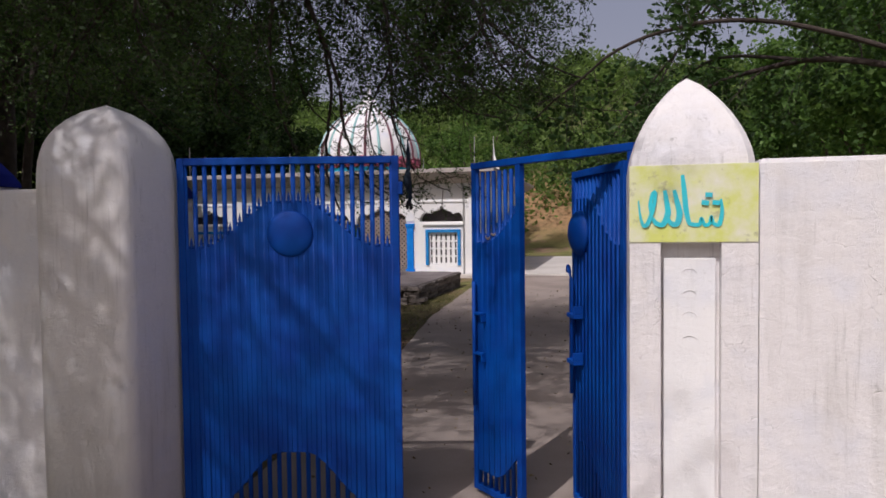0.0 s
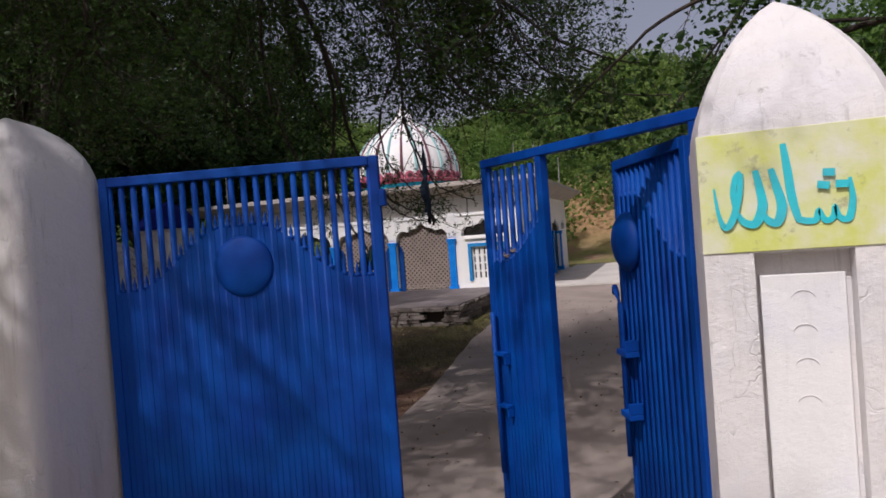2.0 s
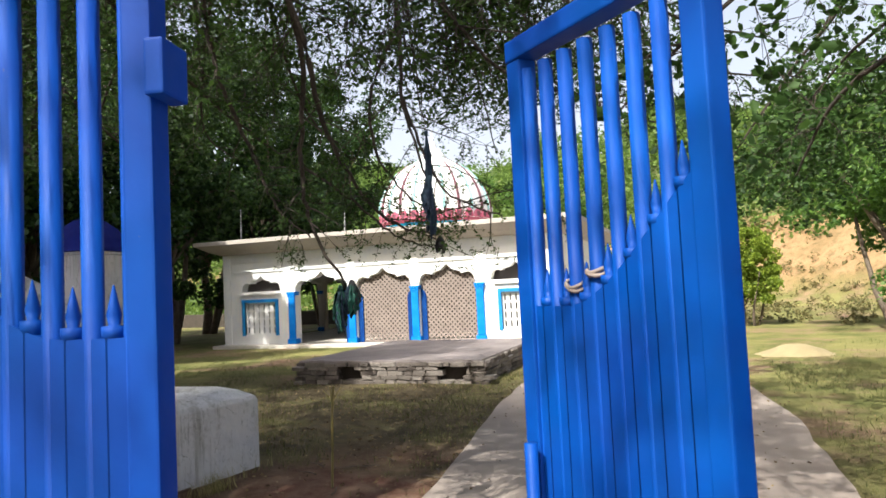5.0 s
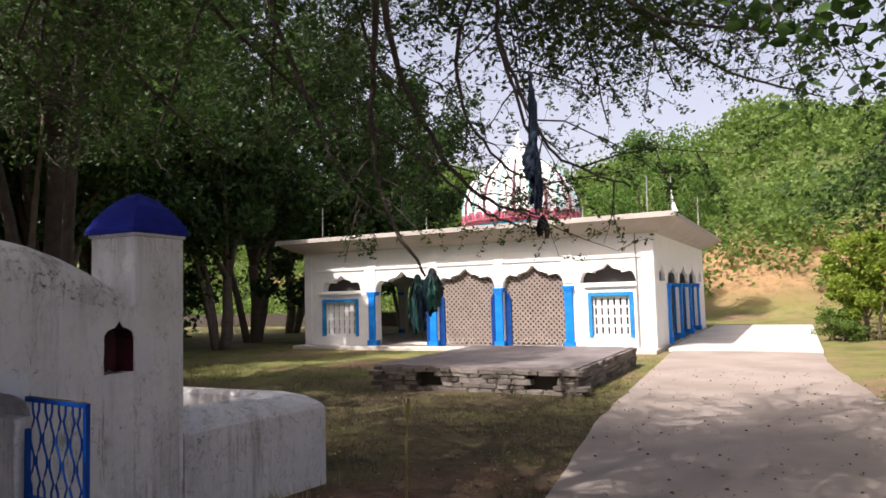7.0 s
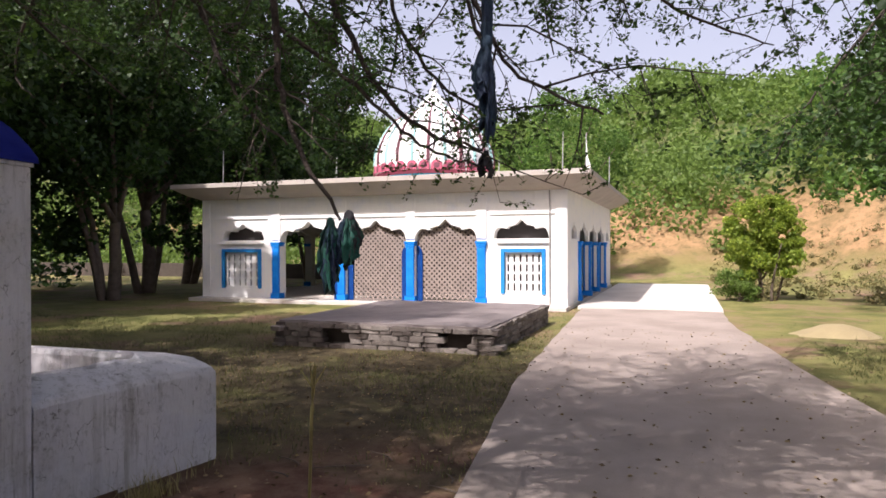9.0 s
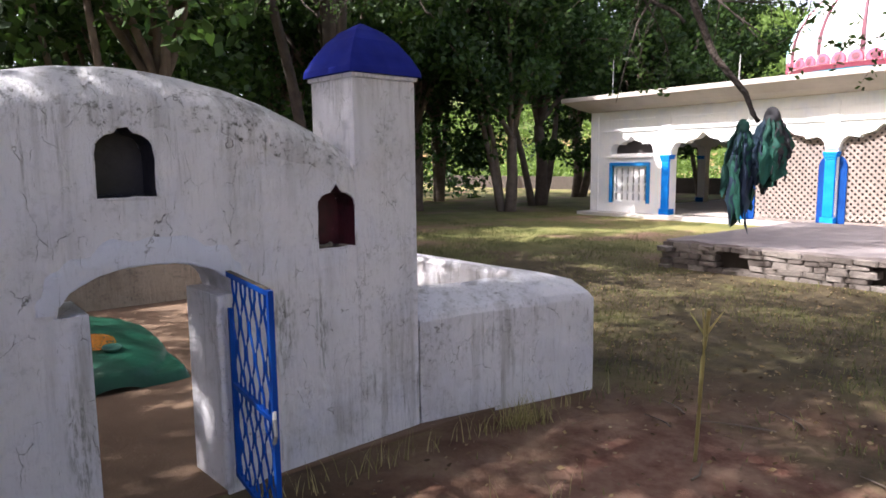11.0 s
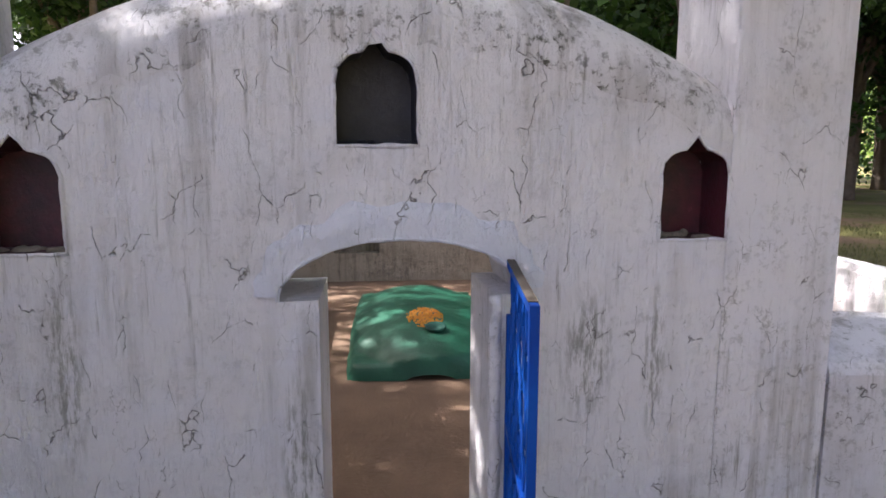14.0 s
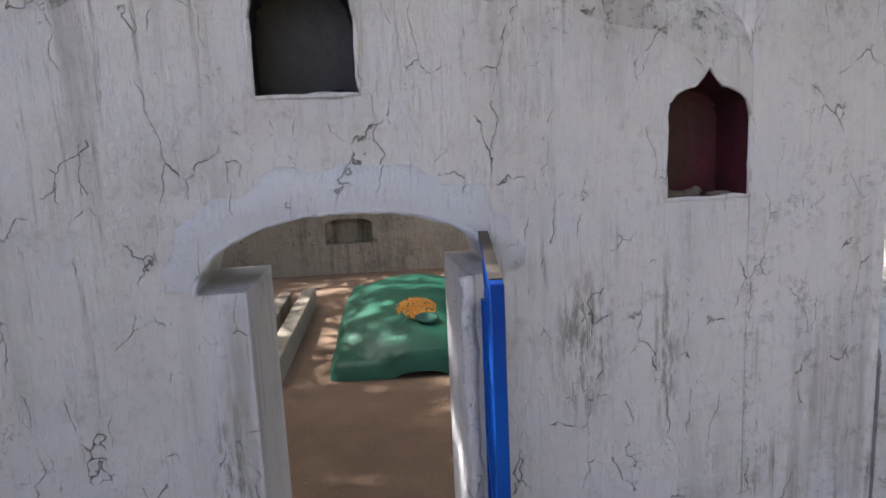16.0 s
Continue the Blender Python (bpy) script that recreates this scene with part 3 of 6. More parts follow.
def boss(parent, u, z, r, y=-0.014, swell=0.26):
    bm = bmesh.new()
    lathe(bm, [(r * math.cos(a), swell * r * math.sin(a)) for a in np.linspace(0, 1.56, 9)], 32)
    ob = part("boss", bm, BLUE, parent, "domed round metal boss", smooth=True)
    ob.matrix_local = pose(u, y, z, 90, 0, 0)
    return ob


ang_left = math.degrees(math.atan2(5.1 - 4.83, -0.2 + 1.39))
left_leaf = thing("gate_leaf", pose(-1.41, 4.83, 0, 0, 0, ang_left), "closed blue metal gate leaf with bars and spearheads", "gate", "gate leaves")
gate_section(left_leaf, 0.0, 1.24, 1.24, 2.145, 0.07)
boss(left_leaf, 0.628, 1.72, 0.13)
part("latch_plate", boxed((1.236, 1.262, -0.03, 0.03, 1.93, 2.0), bevel=0.004), BLUE, left_leaf)
part("latch_plate", boxed((1.236, 1.262, -0.03, 0.03, 0.14, 0.2), bevel=0.004), BLUE, left_leaf)

# the other leaf stands ajar; a wicket door in it is open
ang_right = math.degrees(math.atan2(4.86 - 5.70, 1.053 - 0.106))
right_leaf = thing("gate_leaf", pose(0.106, 5.70, 0, 0, 0, ang_right), "blue metal gate leaf standing ajar with an open wicket", "gate", "gate leaves")
gate_section(right_leaf, 0.0, 0.46, 1.28, 2.1, 0.07, False)
part("rail", boxed((0.0, 1.28, -0.023, 0.023, 2.1005, 2.14), bevel=0.004), BLUE, right_leaf)
part("rail", boxed((0.461, 1.239, -0.02, 0.02, 0.03, 0.07), bevel=0.004), BLUE, right_leaf)
part("stile", boxed((1.24, 1.28, -0.02, 0.02, 0.03, 2.1), bevel=0.004), BLUE, right_leaf)
for z in (0.95, 1.2):
    part("latch_bracket", boxed((0.045, 0.13, -0.055, -0.015, z - 0.008, z + 0.008), (0.118, 0.13, -0.05, -0.015, z - 0.05, z - 0.009), bevel=0.003), BLUE, right_leaf)
bm = bmesh.new()
tube(bm, [(0.05, -0.045, 0.62), (0.05, -0.045, 1.4)], 0.012, 8)
part("drop_bolt", bm, BLUE, right_leaf, smooth=True)
bar_gap = 0.38 / max(2, round(0.38 / 0.0555))
for k, z, turn in ((2, 1.672, 8), (3, 1.69, -6)):
    bm = bmesh.new()
    for j in range(2):
        ring = [(0.0175 * math.cos(a), 0.019 * math.sin(a), 0.006 * j + 0.004 * math.sin(2 * a + j)) for a in np.linspace(0, math.tau, 15)]
        tube(bm, ring, 0.0035, 5)
    tube(bm, [(0.012, 0.018, 0.006), (0.03, 0.026, 0.008), (0.045, 0.024, -0.004)], [0.0045, 0.0035, 0.002], 5)
    tie = part("cloth_tie", bm, LATTICE, None, smooth=True)
    tie.matrix_world = right_leaf.matrix_world @ pose(0.04 + bar_gap * k, 0, z, turn, turn, 0)
    tagged(tie, "beige cloth strip knotted round a gate bar", "cloth tie", "votive ties")
hinge = right_leaf.matrix_world @ Vector((1.235, 0.0, 0))
ang_wicket = math.degrees(math.atan2(5.633 - hinge.y, 0.728 - hinge.x))
wicket = thing("wicket_door", pose(hinge.x, hinge.y, 0, 0, 0, ang_wicket), "open blue metal wicket door with spear bars and a latch", "gate")
gate_section(wicket, 0.02, 0.78, 1.28, 2.06, 0.1)
boss(wicket, 0.64, 1.7, 0.13, 0.014, 0.5).matrix_local = pose(0.64, 0.014, 1.7, -90, 0, 0)
bm = bmesh.new()
tube(bm, [(0.72, 0.045, 0.75), (0.72, 0.045, 1.42), (0.735, 0.05, 1.47), (0.76, 0.05, 1.5), (0.78, 0.045, 1.47)], 0.013, 8)
part("drop_bolt", bm, BLUE, wicket, smooth=True)
for z in (0.95, 1.22):
    part("latch_bracket", boxed((0.6, 0.72, 0.014, 0.075, z - 0.012, z + 0.012), (0.6, 0.615, 0.014, 0.075, z + 0.013, z + 0.06), bevel=0.003), BLUE, wicket)
for k in range(3):
    bm = bmesh.new()
    ring = [(0.79 + 0.016 * math.cos(a), 0.0 + (0.016 * math.sin(a) if k % 2 else 0), 1.22 - 0.028 * k + (0 if k % 2 else 0.018 * math.sin(a))) for a in np.linspace(0, math.tau, 11)]
    tube(bm, ring, 0.004, 5)
    part("chain_link", bm, STEEL, wicket)

# ---- the shrine ----
SX0, SX1, SY0, SY1 = -14.46, -3.2, 23.0, 33.3
shrine = thing("shrine", pose(0, 0, 0), "white domed village shrine with blue columns and cusped arches", "shrine")
TOPZ, T = 3.08, 0.3
part("plinth", boxed((SX0 - 0.12, SX1 + 0.05, SY0 - 0.5, SY1 + 0.1, -0.3, 0.1), bevel=0.015), APRON, shrine)
cols_front = [-11.8, -9.62, -7.5, -5.47]


def vent(xc, w):
    return (xc - w / 2, xc + w / 2, flat(1.82), cusped(xc, w / 2, 1.82, 0.51))


def bay(a, b):
    return (a + 0.13, b - 0.13, flat(0.1), cusped((a + b) / 2, (b - a) / 2 - 0.13, 1.76, 0.6))


def window_hole(xc, w):
    return (xc - w / 2, xc + w / 2, flat(0.4), flat(1.48))


def arcade(name, m, x0, x1, holes, parent=shrine, thick=T):
    bm = bmesh.new()
    pierced(bm, x0, x1, flat(0.08), flat(TOPZ), 0.0, thick, holes, 1.0)
    bmesh.ops.remove_doubles(bm, verts=list(bm.verts), dist=0.0002)
    ob = part(name, bm, WHITE, parent)
    ob.matrix_local = m
    return ob


arcade("wall", pose(0, SY0, 0), SX0, SX1, [vent(-12.98, 1.5), window_hole(-13.02, 1.2), bay(cols_front[0], cols_front[1]), bay(cols_front[1], cols_front[2]), bay(cols_front[2], cols_front[3]), vent(-4.41, 1.48), window_hole(-4.35, 0.98)])
side_cols = [24.9, 27.0, 29.1, 31.2]
side_holes = [bay(a, b) for a, b in zip(side_cols, side_cols[1:])]
arcade("wall", pose(SX1, 0, 0, 0, 0, 90), SY0 + T + 0.002, SY1 - T, side_holes + [vent(24.1, 0.9), vent(32.2, 0.9)], thick=0.1)
arcade("wall", pose(SX0 + T, 0, 0, 0, 0, 90), SY0 + T + 0.002, SY1 - T, side_holes)
arcade("wall", pose(0, SY1 - T, 0), SX0, SX1, [bay(a, b) for a, b in zip(cols_front, cols_front[1:])])


bm = bmesh.new()
box(bm, -0.15, 0.15, -0.15, 0.15, 0.09, 0.26, 0.012)
box(bm, -0.115, 0.115, -0.115, 0.115, 0.261, 1.58, 0.02)
for i, w in enumerate((0.125, 0.14, 0.155)):
    box(bm, -w, w, -w, w, 1.581 + 0.06 * i, 1.639 + 0.06 * i, 0.008)
column_mesh = mesh_of(bm, "column")
column_mesh.materials.append(SKY_BLUE)


def blue_column(x, y):
    ob = new("column", column_mesh)
    ob.parent = shrine
    ob.matrix_local = pose(x, y, 0)
    ob["label"] = "square bright blue painted column"


for c in cols_front:
    blue_column(c, SY0 + 0.05)
for c in side_cols:
    blue_column(SX1 - 0.05, c)
    blue_column(SX0 + 0.1, c)


def lattice(a, b):
    """Diagonal clay lattice filling an arched bay."""
    xc, half = (a + b) / 2, (b - a) / 2 - 0.13
    top = cusped(xc, half, 1.76, 0.6)
    x0, x1 = xc - half, xc + half
    bm = bmesh.new()
    pitch = 0.15
    for sgn in (1, -1):
        k = -40
        while k < 40:
            # one slat: x = xc + sgn * s, z = 0.2 + s + k * pitch
            seg = None
            for s in np.arange(-half, half + 0.03, 0.03):
                z, x = 1.1 + s + k * pitch, xc + sgn * s
                ok = x0 <= x <= x1 and 0.16 < z < top(x) - 0.01
                if ok and seg is None:
                    seg = [(x, z), (x, z)]
                elif ok:
                    seg[1] = (x, z)
                if seg and (not ok or s > half - 0.001):
                    (xa, za), (xb, zb) = seg
                    if abs(xb - xa) > 0.02:
                        w, y = 0.019, 0.14 + (0.012 if sgn > 0 else 0)
                        v = [bm.verts.new(p) for p in ((xa - sgn * w, y, za + w), (xa + sgn * w, y, za - w), (xb + sgn * w, y, zb - w), (xb - sgn * w, y, zb + w))]
                        f = bm.faces.new(v)
                        r = bmesh.ops.extrude_face_region(bm, geom=[f])
                        bmesh.ops.translate(bm, verts=[g for g in r["geom"] if isinstance(g, bmesh.types.BMVert)], vec=(0, 0.012, 0))
                    seg = None
            k += 1
    scr = part("lattice_screen", bm, LATTICE, shrine, "brown diamond lattice screen")
    scr.matrix_local = pose(0, SY0, 0)
    fr = part("frame", boxed((x0 + 0.001, x0 + 0.04, 0.12, 0.18, 0.1, 1.75), (x1 - 0.04, x1 - 0.001, 0.12, 0.18, 0.1, 1.75), (x0 + 0.041, x1 - 0.041, 0.12, 0.18, 0.1, 0.16)), LATTICE, scr)


lattice(cols_front[1], cols_front[2])
lattice(cols_front[2], cols_front[3])


def shrine_window(xc, w):
    fr = part("window", boxed((xc - w / 2 - 0.1, xc - w / 2, -0.05, 0.04, 0.38, 1.56), (xc + w / 2, xc + w / 2 + 0.1, -0.05, 0.04, 0.38, 1.56), (xc - w / 2 - 0.0, xc + w / 2 + 0.0, -0.048, 0.04, 1.46, 1.56), bevel=0.006), TRIM_BLUE, shrine, "blue framed window with a white pierced panel")
    fr.matrix_local = pose(0, SY0, 0)
    bm = bmesh.new()
    n = 6
    cell = w / n
    slots = []
    for i in range(n):
        c = xc - w / 2 + (i + 0.5) * cell
        for j in range(4):
            z = 0.46 + j * 0.25
            slots.append((c - 0.028, c + 0.028, flat(z), flat(z + 0.19)))
    pierced(bm, xc - w / 2, xc + w / 2, flat(0.385), flat(1.46), 0.05, 0.1, slots, 2.0)
    part("pierced_panel", bm, WHITE, fr, "white pierced panel")
    led = part("ledge", boxed((xc - w / 2 - 0.2, xc + w / 2 + 0.2, -0.07, 0.0, 1.7, 1.76), bevel=0.01), WHITE, shrine)
    led.matrix_local = pose(0, SY0, 0)


# dark sheets added behind vents and windows to stand in for indoor shade
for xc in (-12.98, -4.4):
    backing = part("shade_panel", boxed((xc - 0.85, xc + 0.85, 0.31, 0.36, 0.1, 2.4)), INSIDE, shrine)
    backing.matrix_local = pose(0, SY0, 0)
for xc in (cols_front[1], cols_front[2]):
    bm = bmesh.new()
    pierced(bm, xc - 0.31, xc + 0.31, flat(0.1), lambda x: 1.42 + 0.28 * math.sqrt(max(0.0, 1 - ((x - xc) / 0.31) ** 2)), 0.105, 0.138, [], 0.03)
    bmesh.ops.remove_doubles(bm, verts=list(bm.verts), dist=0.0002)
    pier = part("arched_pier", bm, SHADED_BLUE, shrine, "round-topped pier behind the column, its blue darkened for shade")
    pier.matrix_local = pose(0, SY0, 0)
shrine_window(-13.02, 1.2)
shrine_window(-4.35, 0.98)
for a, b in ((-14.1, -12.1), (-11.7, -9.7), (-9.5, -7.6), (-7.4, -5.5), (-5.25, -3.5)):
    mo = part("moulding", boxed((a, b, -0.035, 0.0, 2.45, 2.49), (a + 0.1, b - 0.1, -0.03, 0.0, 2.78, 2.81), bevel=0.006), WHITE, shrine)
    mo.matrix_local = pose(0, SY0, 0)
for x in (-14.3, -11.8, -9.62, -7.5, -5.47, -3.36):
    pi = part("pilaster", boxed((x - 0.14, x + 0.14, -0.03, 0.0, 1.83 if x not in (-14.3, -3.36) else 0.11, 2.95), bevel=0.006), WHITE, shrine)
    pi.matrix_local = pose(0, SY0, 0)
# flared eave and roof
bm = bmesh.new()
loops = []
for out, z in ((0.0, TOPZ - 0.02), (0.3, TOPZ + 0.1), (0.62, TOPZ + 0.3), (0.66, TOPZ + 0.3), (0.66, TOPZ + 0.42), (0.55, TOPZ + 0.44), (0.0, TOPZ + 0.48)):
    loops.append([bm.verts.new(c) for c in ((SX0 - out, SY0 - out, z), (SX1 + out, SY0 - out, z), (SX1 + out, SY1 + out, z), (SX0 - out, SY1 + out, z))])
for u, v in zip(loops, loops[1:]):
    for k in range(4):
        bm.faces.new((u[k], u[(k + 1) % 4], v[(k + 1) % 4], v[k]))
bm.faces.new(loops[-1])
bm.faces.new(loops[0][::-1])
part("roof", bm, SOFFIT, shrine, "plaster roof with a flaring eave, toned beige for shade")
# inner chamber walls are added, in the plaster darkened for indoor shade
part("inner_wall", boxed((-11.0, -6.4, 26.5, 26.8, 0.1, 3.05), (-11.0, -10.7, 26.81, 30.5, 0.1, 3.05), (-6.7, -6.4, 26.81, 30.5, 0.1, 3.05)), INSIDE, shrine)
# dome
DX, DY, DZ = -8.7, 28.1, TOPZ + 0.62
bm = bmesh.new()
lathe(bm, [(1.92, DZ - 0.2), (1.92, DZ + 0.12)], 48, (DX, DY))
part("drum", bm, BAND_GREEN, shrine, "green painted drum band")
bm = bmesh.new()
lathe(bm, [(1.94, DZ + 0.121), (1.94, DZ + 0.3)], 48, (DX, DY))
part("drum_band", bm, TEAL, shrine, "cyan painted drum band")
bm = bmesh.new()
lathe(bm, [(1.96, DZ + 0.301), (2.02, DZ + 0.34), (2.04, DZ + 0.42)], 48, (DX, DY))
part("drum_moulding", bm, PINK, shrine)
for k in range(32):
    a = k * math.tau / 32
    petal = bmesh.new()
    prof = [(0.19 * math.cos(q), 0.1 + 0.22 * math.sin(q)) for q in np.linspace(0, math.pi, 9)]
    prof = [(0.19, 0.0)] + prof + [(-0.19, 0.0)]
    outer = [petal.verts.new((x, 0, z)) for x, z in prof]
    inner = [petal.verts.new((x * 0.85, -0.05, z * 0.92)) for x, z in prof]
    petal.faces.new(inner)
    for i in range(len(prof)):
        petal.faces.new((outer[i], outer[(i + 1) % len(prof)], inner[(i + 1) % len(prof)], inner[i]))
    pe = part("petal", petal, PINK, shrine)
    pe.matrix_local = Matrix.Translation((DX + 2.08 * math.cos(a), DY + 2.08 * math.sin(a), DZ + 0.42)) @ pose(0, 0, 0, -4, 0, math.degrees(a) + 90)
    eye_bm = bmesh.new()
    lathe(eye_bm, [(0.1, 0.0), (0.09, 0.012), (0.001, 0.014)], 10)
    ey = part("petal_eye", eye_bm, MAROON, pe)
    ey.matrix_local = pose(0, -0.046, 0.12, 90, 0, 0)
dome_prof = [(2.04, 0.42), (2.07, 0.7), (2.06, 1.0), (1.99, 1.3), (1.86, 1.62), (1.66, 1.95), (1.4, 2.25), (1.08, 2.5), (0.75, 2.7), (0.46, 2.86), (0.22, 3.04)]
bm = bmesh.new()
lathe(bm, [(r, DZ + z) for r, z in dome_prof], 96, (DX, DY), lambda a, z: 1 + 0.012 * abs(math.sin(a * 12)))
part("dome", bm, WHITE, shrine, "ribbed white dome", smooth=True)
for k in range(24):
    a = k * math.tau / 24
    bm = bmesh.new()
    pts = [(DX + (r * 1.008) * math.cos(a), DY + (r * 1.008) * math.sin(a), DZ + z) for r, z in dome_prof[1:-1]]
    tube(bm, pts, [0.06 * max(0.35, r / 2.1) for r, z in dome_prof[1:-1]], 5)
    part("rib", bm, MAROON if k % 2 else PALE_GREEN, shrine)
bm = bmesh.new()
lathe(bm, [(0.46, DZ + 2.76), (0.56, DZ + 2.86), (0.4, DZ + 3.02), (0.26, DZ + 3.2), (0.12, DZ + 3.3), (0.17, DZ + 3.38), (0.1, DZ + 3.48), (0.04, DZ + 3.53), (0.08, DZ + 3.61), (0.03, DZ + 3.7), (0.012, DZ + 3.95)], 20, (DX, DY))
part("finial", bm, WHITE, shrine, smooth=True)
for x, y, h in ((-3.6, 24.6, 1.25), (-3.1, 25.6, 1.35), (-2.9, 30.0, 1.2), (-14.0, 23.4, 1.1), (-9.9, 23.2, 0.7), (-5.0, 23.0, 0.35), (-6.4, 24.5, 1.0)):
    bm = bmesh.new()
    tube(bm, [(x, y, TOPZ + 0.44), (x + 0.02, y, TOPZ + 0.46 + h)], [0.022, 0.012], 6)
    part("roof_rod", bm, STEEL, shrine)
bm = bmesh.new()
f = [(-3.1, 25.58, 4.9), (-3.04, 25.6, 4.2), (-2.86, 25.62, 3.62), (-3.06, 25.6, 3.6)]
v0 = [bm.verts.new(p) for p in f]
v1 = [bm.verts.new((x, y + 0.02, z)) for x, y, z in f]
bm.faces.new(v0)
bm.faces.new(v1[::-1])
for i in range(4):
    bm.faces.new((v0[(i + 1) % 4], v0[i], v1[i], v1[(i + 1) % 4]))
part("roof_flag", bm, WHITE, shrine, "limp white cloth flag")
bm = bmesh.new()
tube(bm, [(SX1 - 0.45, SY0 - 0.05, 0.1), (SX1 - 0.45, SY0 - 0.05, 3.05)], 0.02, 6)
part("drain_pipe", bm, STEEL, shrine)

# ---- stone platform ----
platform = thing("stone_platform", pose(0, 0, 0), "low dry-stone platform with a worn grey top", "platform")
PX0, PX1, PY0, PY1, PZ = -6.75, -3.13, 15.49, 19.78, 0.41
part("core", boxed((PX0 + 0.06, PX1 - 0.06, PY0 + 0.17, PY1 - 0.06, -0.3, PZ - 0.05)), MORTAR, platform)
bm = bmesh.new()
n = 24
top = [[bm.verts.new((PX0 + (PX1 - PX0) * i / n + 0.04 * noise.noise((i, j, 3)), PY0 + (PY1 - PY0) * j / n + 0.04 * noise.noise((i, j, 5)), PZ + 0.02 * noise.noise((i * 0.5, j * 0.5, 9)))) for i in range(n + 1)] for j in range(n + 1)]
for j in range(n):
    for i in range(n):
        bm.faces.new((top[j][i], top[j][i + 1], top[j + 1][i + 1], top[j + 1][i]))
r = bmesh.ops.extrude_face_region(bm, geom=list(bm.faces))
bmesh.ops.translate(bm, verts=[g for g in r["geom"] if isinstance(g, bmesh.types.BMVert)], vec=(0, 0, -0.06))
bmesh.ops.recalc_face_normals(bm, faces=list(bm.faces))
part("top_slab", bm, SLAB, platform, "worn grey top")

# ---- walled grave enclosure ----
EM = pose(-3.86, 7.24, 0, 0, 0, 94.7)  # x along the facade, y into it
UC = -0.06
facade = thing("enclosure_facade", EM, "arched whitewashed enclosure wall with three niches and cracked plaster", "wall", kind="structure")


def crown(u):
    s = (u - UC) / 1.16
    return 1.68 + 0.34 * max(0.0, 1 - abs(s) ** 2.0)


def niche_top(uc, half, z, rise):
    def top(u):
        s = min(1.0, abs(u - uc) / half)
        return z + rise * (math.sqrt(max(0.0, 1 - s ** 3)) * 0.62 + 0.38 * max(0.0, 1 - s / 0.32))
    return top


NICHES = [(-1.093, 0.124, 1.163, 1.385, 0.125), (-0.075, 0.127, 1.473, 1.66, 0.155), (0.977, 0.124, 1.163, 1.385, 0.13)]


def door_top(u):
    s = (u - 0.0) / 0.385
    return 1.0 + 0.187 * math.sqrt(max(0.0, 1 - min(1.0, abs(s)) ** 2.2))


FT = 0.38
holes = [(uc - h, uc + h, flat(z0), niche_top(uc, h, z1, rise)) for uc, h, z0, z1, rise in NICHES]
bm = bmesh.new()
# below the springing the doorway is narrower than the arch above it
pierced(bm, UC - 1.16, UC + 1.16, lambda u: -0.2, lambda u: 1.0, 0.0, FT, [(-0.235, 0.3, flat(-0.2), flat(1.0))], 0.1)
for v in bm.verts:  # the jamb splays outwards and its foot is worn
    if v.co.y < 0.01 and abs(v.co.x + 0.235) < 1e-3:
        v.co.x = -0.262
pierced(bm, UC - 1.16, UC + 1.16, lambda u: 1.0, lambda u: crown(u) - 0.19, 0.0, 0.2, [(-0.385, 0.385, flat(1.0), door_top)] + holes, 0.06)
pierced(bm, UC - 1.16, UC + 1.16, lambda u: 1.0, lambda u: crown(u) - 0.06, 0.2, FT, [(-0.385, 0.385, flat(1.0), door_top)], 0.06)
bmesh.ops.remove_doubles(bm, verts=list(bm.verts), dist=0.0004)
part("facade_wall", bm, FACADE, facade)
# patch of newer lime round the door arch
bm = bmesh.new()
prev = None
for i in range(41):
    a = math.pi * (0.02 + 0.96 * i / 40)
    inner = Vector((-0.388 * math.cos(a), 0, 1.0 + 0.19 * math.sin(a) ** 0.9))
    wide = 0.065 + 0.05 * noise.noise((i * 0.35, 3, 1)) + 0.05 * math.sin(a)
    outer = inner + Vector((-math.cos(a), 0, math.sin(a))).normalized() * wide
    row = [bm.verts.new((inner.x, -0.005, inner.z)), bm.verts.new(((inner.x + outer.x) / 2, -0.009, (inner.z + outer.z) / 2)), bm.verts.new((outer.x, -0.004, outer.z)), bm.verts.new((outer.x, 0.004, outer.z))]
    if prev:
        for k in range(3):
            bm.faces.new((prev[k], prev[k + 1], row[k + 1], row[k]))
    prev = row
part("lime_repair", bm, REPAIR, facade, "bluish-white lime repair round the door arch", smooth=True)
# rough plaster bead where the gate is hung
bm = bmesh.new()
tube(bm, [(0.3 + 0.012 * noise.noise((k * 0.7, 1, 5)), -0.004 + 0.01 * noise.noise((k * 0.9, 2, 5)), 0.05 + k * 0.05) for k in range(20)], [0.022 + 0.01 * noise.noise((k * 1.3, 9, 5)) for k in range(20)], 7)
part("plaster_bead", bm, OLDWALL, facade, smooth=True)
# rounded mossy coping
bm = bmesh.new()
prev = None
for u in np.linspace(UC - 1.16, UC + 1.16, 110):
    z = crown(u)
    row = [bm.verts.new((u, y, z + dz + 0.008 * noise.noise((u * 6, y * 9, 0)) + (0.05 * noise.noise((u * 4, 3, 8)) + 0.03 * noise.noise((u * 14, 1, 8)) if dz < -0.19 else 0.0))) for y, dz in ((-0.0015, -0.235), (-0.004, -0.165), (0.016, -0.1), (0.06, -0.04), (0.13, 0.005), (0.2, 0.02), (0.3, 0.0), (0.38, -0.06), (0.386, -0.14))]
    if prev:
        for i in range(8):
            bm.faces.new((prev[i], row[i], row[i + 1], prev[i + 1]))
    prev = row
